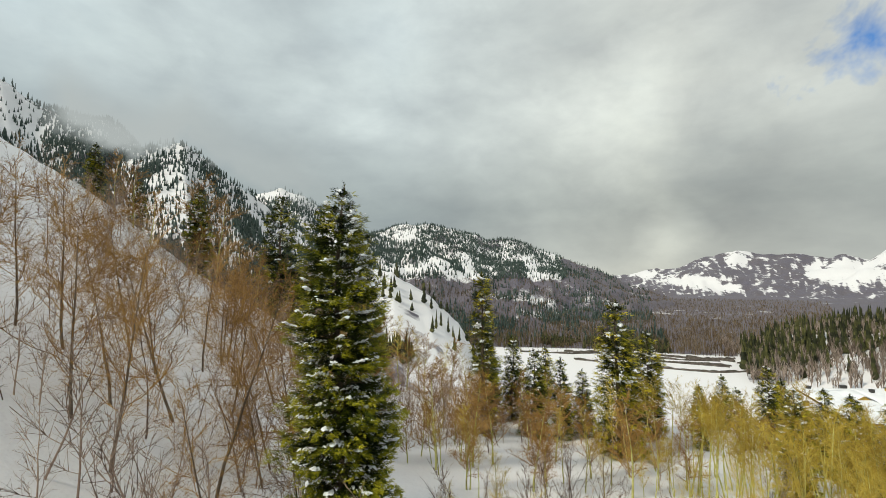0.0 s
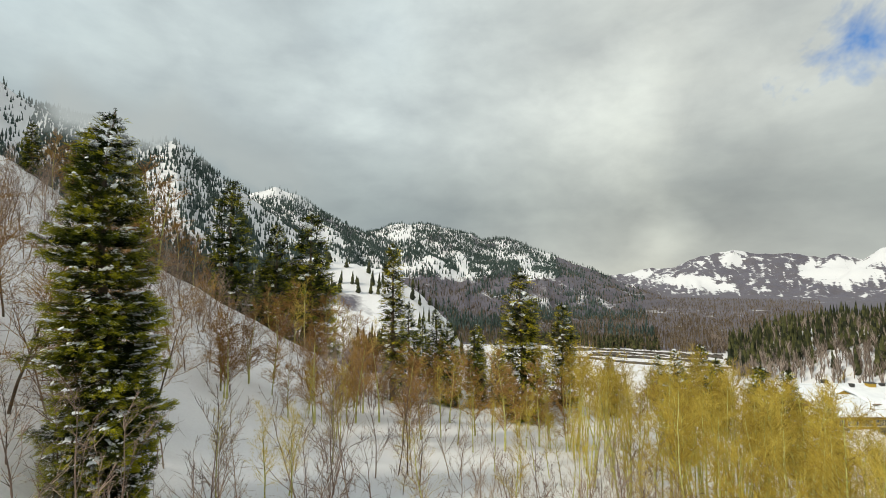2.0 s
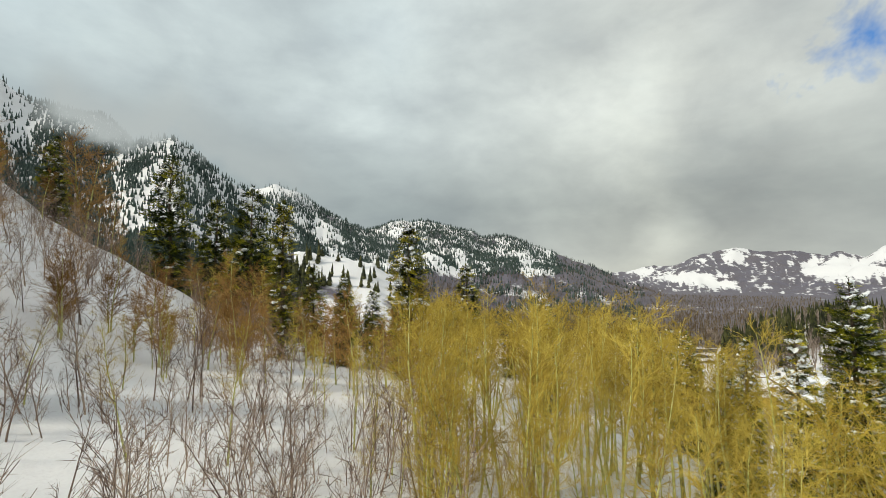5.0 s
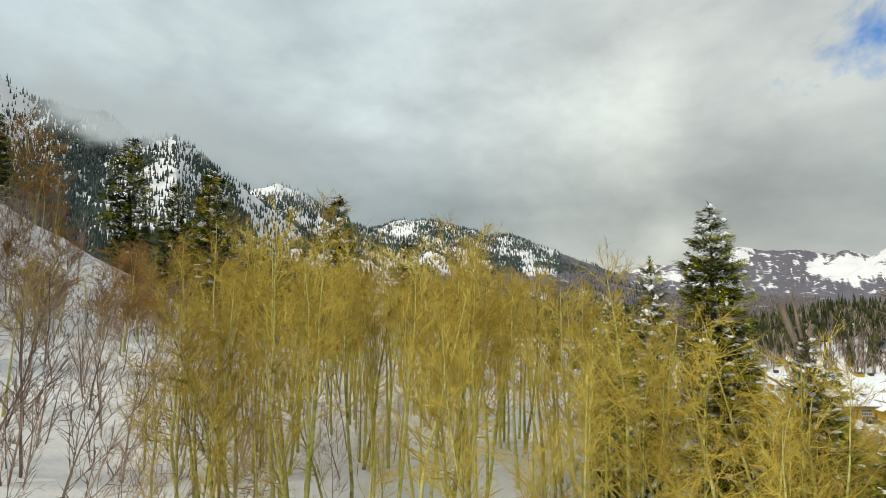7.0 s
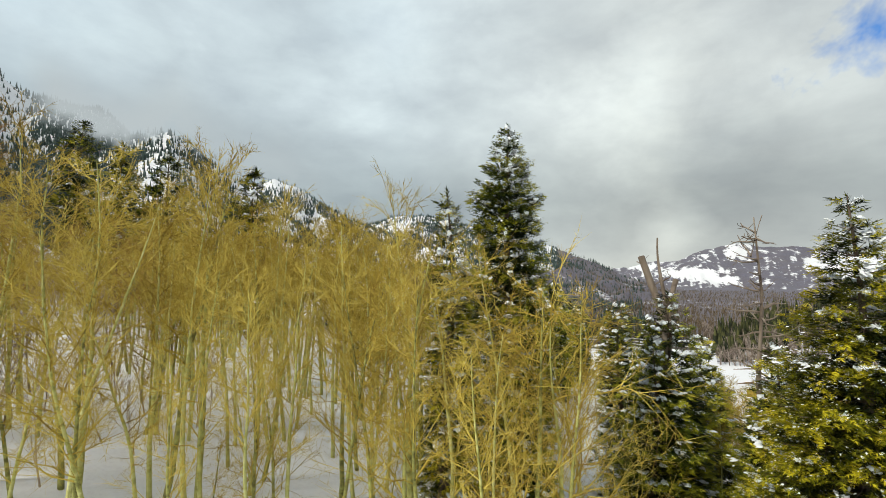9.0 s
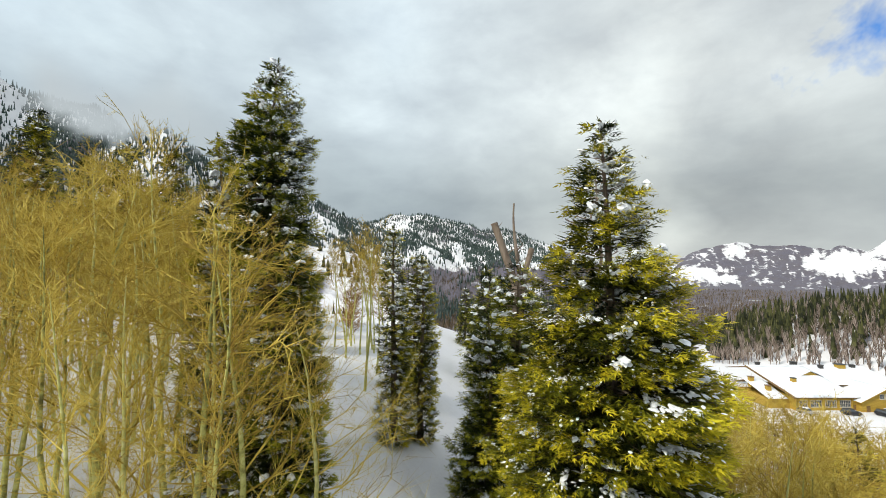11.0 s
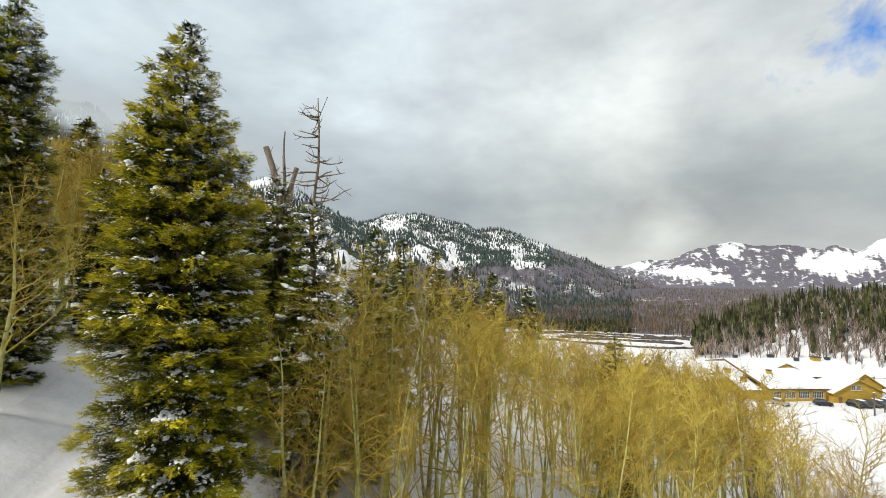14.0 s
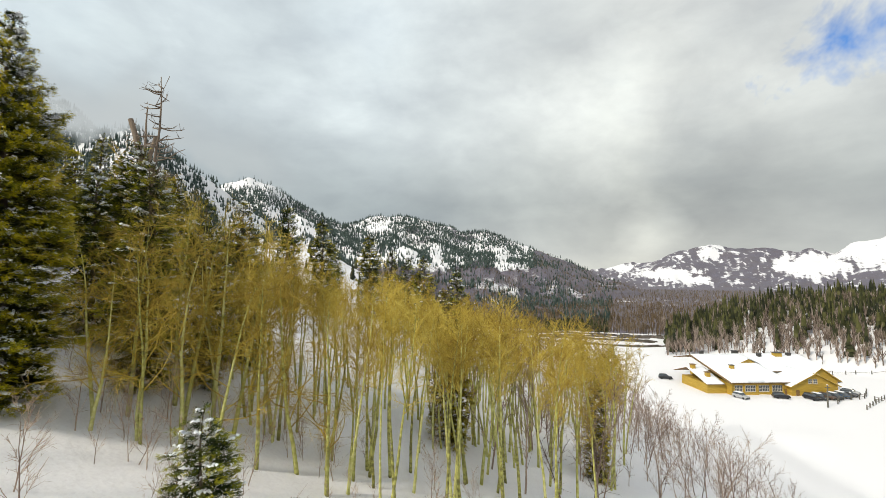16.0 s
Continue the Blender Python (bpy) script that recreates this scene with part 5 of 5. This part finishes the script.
CAR = car_meshes()
car_mesh = {n: (lambda vf, m: mesh_from(n, vf[0], vf[1], np.full(len(vf[1]), 4), [m], False))(vf, m) for n, vf, m in (("cabin_glass", CAR[1], M_GLASS), ("wheel", CAR[3], M_TYRE))}


def car(x, y, turn, colour, snowy=False):
    x = 166 + (x - 160) * 0.79
    z = ground_at(x, y)
    base = tagged(new("car"), colour.replace("_", " ") + (" car with snow on its roof parked at the lodge" if snowy else " car parked on snow at the lodge"), "car", "cars parked at the lodge")
    base.matrix_world = pose(x, y, z - 0.02, 0, 0, turn) @ Matrix.Diagonal((1.1, 1.1, 1.15, 1))
    part("body", [CAR[0]], M_CAR[colour], base)
    new("cabin_glass", car_mesh["cabin_glass"]).parent = base
    part("roof", [CAR[2]], M_ROOFSNOW if snowy else M_CAR[colour], base, "snow-covered roof" if snowy else "")
    for wx in (-0.86, 0.86):
        for wy in (-1.45, 1.4):
            w = new("wheel", car_mesh["wheel"])
            w.parent = base
            w.location = (wx, wy, 0.34)
        part("headlight", [box((wx * 0.72 - 0.16, -2.33, 0.68), (wx * 0.72 + 0.16, -2.22, 0.84))], M_LAMP, base, "clear headlight")
    part("bumper", [box((-0.85, -2.46, 0.36), (0.85, -2.25, 0.56))], M_TYRE, base)


for x, y, turn, colour, snowy in ((150.5, 154.5, 75, "black", False), (162.8, 153.0, 8, "black", False), (166.6, 153.4, 14, "dark_grey", True), (170.6, 153.8, 18, "brown", False), (174.4, 154.0, 10, "dark_grey", True), (179.4, 155.0, 20, "blue", True), (184.6, 157.0, 30, "dark_grey", False), (188.6, 159.4, 35, "silver", True), (192.5, 172.0, 70, "dark_grey", False), (196.0, 178.0, 80, "silver", True), (194.0, 184.0, 75, "black", False), (200.0, 176.0, 85, "brown", True), (133.6, 156.2, 20, "silver", True), (119.5, 186.0, 70, "black", False)):
    car(x, y, turn, colour, snowy)

M_POLE = material("weathered_pole_wood", [(0.05, 0.05, 0.045), (0.12, 0.11, 0.09), (0.2, 0.18, 0.15)], 3, 0.85, 0.3, 20, stretch=(1, 1, 0.2))
M_BANK = material("dark_earth_and_logs", [(0.03, 0.026, 0.022), (0.08, 0.068, 0.058), (0.16, 0.14, 0.12)], 0.5, 0.9, 0.5, 4, fine=0.5)


def utility_pole(x, y, tall):
    z = ground_at(x, y)
    base = tagged(new("utility_pole"), "dark weathered timber pole standing in the snow", "pole")
    base.matrix_world = pose(x, y, z - 0.3, 0, 1.5, 0)
    h = np.linspace(0, tall, 6)
    part("shaft", [joined_tube(np.stack([h * 0, h * 0, h], -1), 0.26 - 0.012 * h, 8)], M_POLE, base, smooth=True)
    part("crossarm", [box((-0.9, -0.09, tall - 0.9), (0.9, 0.09, tall - 0.7))], M_POLE, base)
    part("cap", [box((-0.22, -0.22, tall - 0.02), (0.22, 0.22, tall + 0.1))], M_ROOFSNOW, base, "cap of snow")


utility_pole(165.2, 143.4, 7.6)


def fence(points, label, tall=1.9, rails=2):
    base = tagged(new("rail_fence"), label, "fence", "fences below the lodge")
    for x, y in points:
        z = ground_at(x, y)
        part("post", [box((x - 0.12, y - 0.12, z - 0.4), (x + 0.12, y + 0.12, z + tall))], M_POLE, base)
    for (x0, y0), (x1, y1) in zip(points[:-1], points[1:]):
        for k in range(rails):
            h = tall * (0.45 + 0.4 * k)
            v, f = sticks([(x0, y0, ground_at(x0, y0) + h)], [(x1, y1, ground_at(x1, y1) + h)], 0.07, 0.07, 4)
            part("rail", [(v, f)], M_POLE, base)


fence([(172 + 3.2 * k, 147 + 1.6 * k + 1.5 * math.sin(k)) for k in range(8)], "weathered timber rail fence in the snow")
fence([(176 + 3.0 * k, 141 + 1.9 * k) for k in range(7)], "weathered timber rail fence in the snow", 1.6, 1)
fence([(188, 150), (190, 146), (193, 143), (197, 141)], "short timber rail fence in the snow", 1.8)
fence([(186 + 5.0 * k, 196 - 1.0 * k + math.sin(2 * k)) for k in range(14)], "timber post fence along the snowy field", 1.7, 1)
fence([(60 + 7 * k, 352 - 1.2 * k) for k in range(16)], "far timber fence along the field edge", 2.0, 1)


def bank(points, width, height, seed):
    """A long dark bank of earth and logs with an uneven top."""
    pts = np.array(points, float)
    s = np.r_[0, np.cumsum(np.hypot(*np.diff(pts, axis=0).T))]
    n = int(s[-1] / 1.5) + 2
    q = np.linspace(0, s[-1], n)
    x, y = np.interp(q, s, pts[:, 0]), np.interp(q, s, pts[:, 1])
    x, y = x + 3.0 * (fbm(q + seed, q * 0, 22, 3) - 0.5), y + 5.0 * (fbm(q, q * 0 + seed, 26, 3) - 0.5)
    z = terrain(x, y)
    h = height * np.clip(0.2 + 1.9 * (fbm(q + 7 * seed, q * 0 + 3, 5, 4) - 0.12), 0.25, 1.7)
    rows = [np.stack([x, y - width / 2, z - 0.1], -1), np.stack([x, y - width / 4, z + h * 0.9], -1), np.stack([x, y + width / 5, z + h], -1), np.stack([x, y + width / 2, z - 0.1], -1)]
    v = np.stack(rows, 1).reshape(-1, 3)
    f = np.array([(i * 4 + k, (i + 1) * 4 + k, (i + 1) * 4 + k + 1, i * 4 + k + 1) for i in range(n - 1) for k in range(3)])
    tagged(new("earth_bank", mesh_from("earth_bank", v, f, np.full(len(f), 4), [M_BANK])), "long dark bank of earth and logs across the snowy field", "bank", "banks across the field")


bank(((95, 352), (150, 338), (178, 318), (205, 318)), 2.6, 1.3, 1)
bank(((118, 332), (172, 312), (190, 309)), 2.6, 1.2, 2)
bank(((112, 322), (165, 300), (186, 292)), 3.0, 1.3, 3)
bank(((128, 314), (168, 296), (182, 288)), 2.4, 1.0, 4)
bank(((92, 317), (128, 290), (160, 273), (192, 272), (222, 262), (262, 266), (300, 262)), 3.2, 1.2, 5)
bank(((60, 352), (95, 340), (130, 346)), 3.0, 1.1, 6)
bank(((196, 300), (204, 288), (212, 276)), 5.0, 1.4, 7)
bank(((176, 326), (188, 318), (198, 305)), 3.0, 1.5, 8)


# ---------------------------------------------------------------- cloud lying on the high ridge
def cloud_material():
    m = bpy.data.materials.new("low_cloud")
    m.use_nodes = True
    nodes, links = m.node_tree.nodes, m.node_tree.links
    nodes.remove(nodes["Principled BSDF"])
    # emission stands in for the daylight that the cloud scatters
    cloud_glow, clear, blend = nodes.new("ShaderNodeEmission"), nodes.new("ShaderNodeBsdfTransparent"), nodes.new("ShaderNodeMixShader")
    cloud_glow.inputs["Color"].default_value, cloud_glow.inputs["Strength"].default_value = (0.53, 0.57, 0.585, 1), 1.0
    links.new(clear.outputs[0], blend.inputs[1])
    links.new(cloud_glow.outputs[0], blend.inputs[2])
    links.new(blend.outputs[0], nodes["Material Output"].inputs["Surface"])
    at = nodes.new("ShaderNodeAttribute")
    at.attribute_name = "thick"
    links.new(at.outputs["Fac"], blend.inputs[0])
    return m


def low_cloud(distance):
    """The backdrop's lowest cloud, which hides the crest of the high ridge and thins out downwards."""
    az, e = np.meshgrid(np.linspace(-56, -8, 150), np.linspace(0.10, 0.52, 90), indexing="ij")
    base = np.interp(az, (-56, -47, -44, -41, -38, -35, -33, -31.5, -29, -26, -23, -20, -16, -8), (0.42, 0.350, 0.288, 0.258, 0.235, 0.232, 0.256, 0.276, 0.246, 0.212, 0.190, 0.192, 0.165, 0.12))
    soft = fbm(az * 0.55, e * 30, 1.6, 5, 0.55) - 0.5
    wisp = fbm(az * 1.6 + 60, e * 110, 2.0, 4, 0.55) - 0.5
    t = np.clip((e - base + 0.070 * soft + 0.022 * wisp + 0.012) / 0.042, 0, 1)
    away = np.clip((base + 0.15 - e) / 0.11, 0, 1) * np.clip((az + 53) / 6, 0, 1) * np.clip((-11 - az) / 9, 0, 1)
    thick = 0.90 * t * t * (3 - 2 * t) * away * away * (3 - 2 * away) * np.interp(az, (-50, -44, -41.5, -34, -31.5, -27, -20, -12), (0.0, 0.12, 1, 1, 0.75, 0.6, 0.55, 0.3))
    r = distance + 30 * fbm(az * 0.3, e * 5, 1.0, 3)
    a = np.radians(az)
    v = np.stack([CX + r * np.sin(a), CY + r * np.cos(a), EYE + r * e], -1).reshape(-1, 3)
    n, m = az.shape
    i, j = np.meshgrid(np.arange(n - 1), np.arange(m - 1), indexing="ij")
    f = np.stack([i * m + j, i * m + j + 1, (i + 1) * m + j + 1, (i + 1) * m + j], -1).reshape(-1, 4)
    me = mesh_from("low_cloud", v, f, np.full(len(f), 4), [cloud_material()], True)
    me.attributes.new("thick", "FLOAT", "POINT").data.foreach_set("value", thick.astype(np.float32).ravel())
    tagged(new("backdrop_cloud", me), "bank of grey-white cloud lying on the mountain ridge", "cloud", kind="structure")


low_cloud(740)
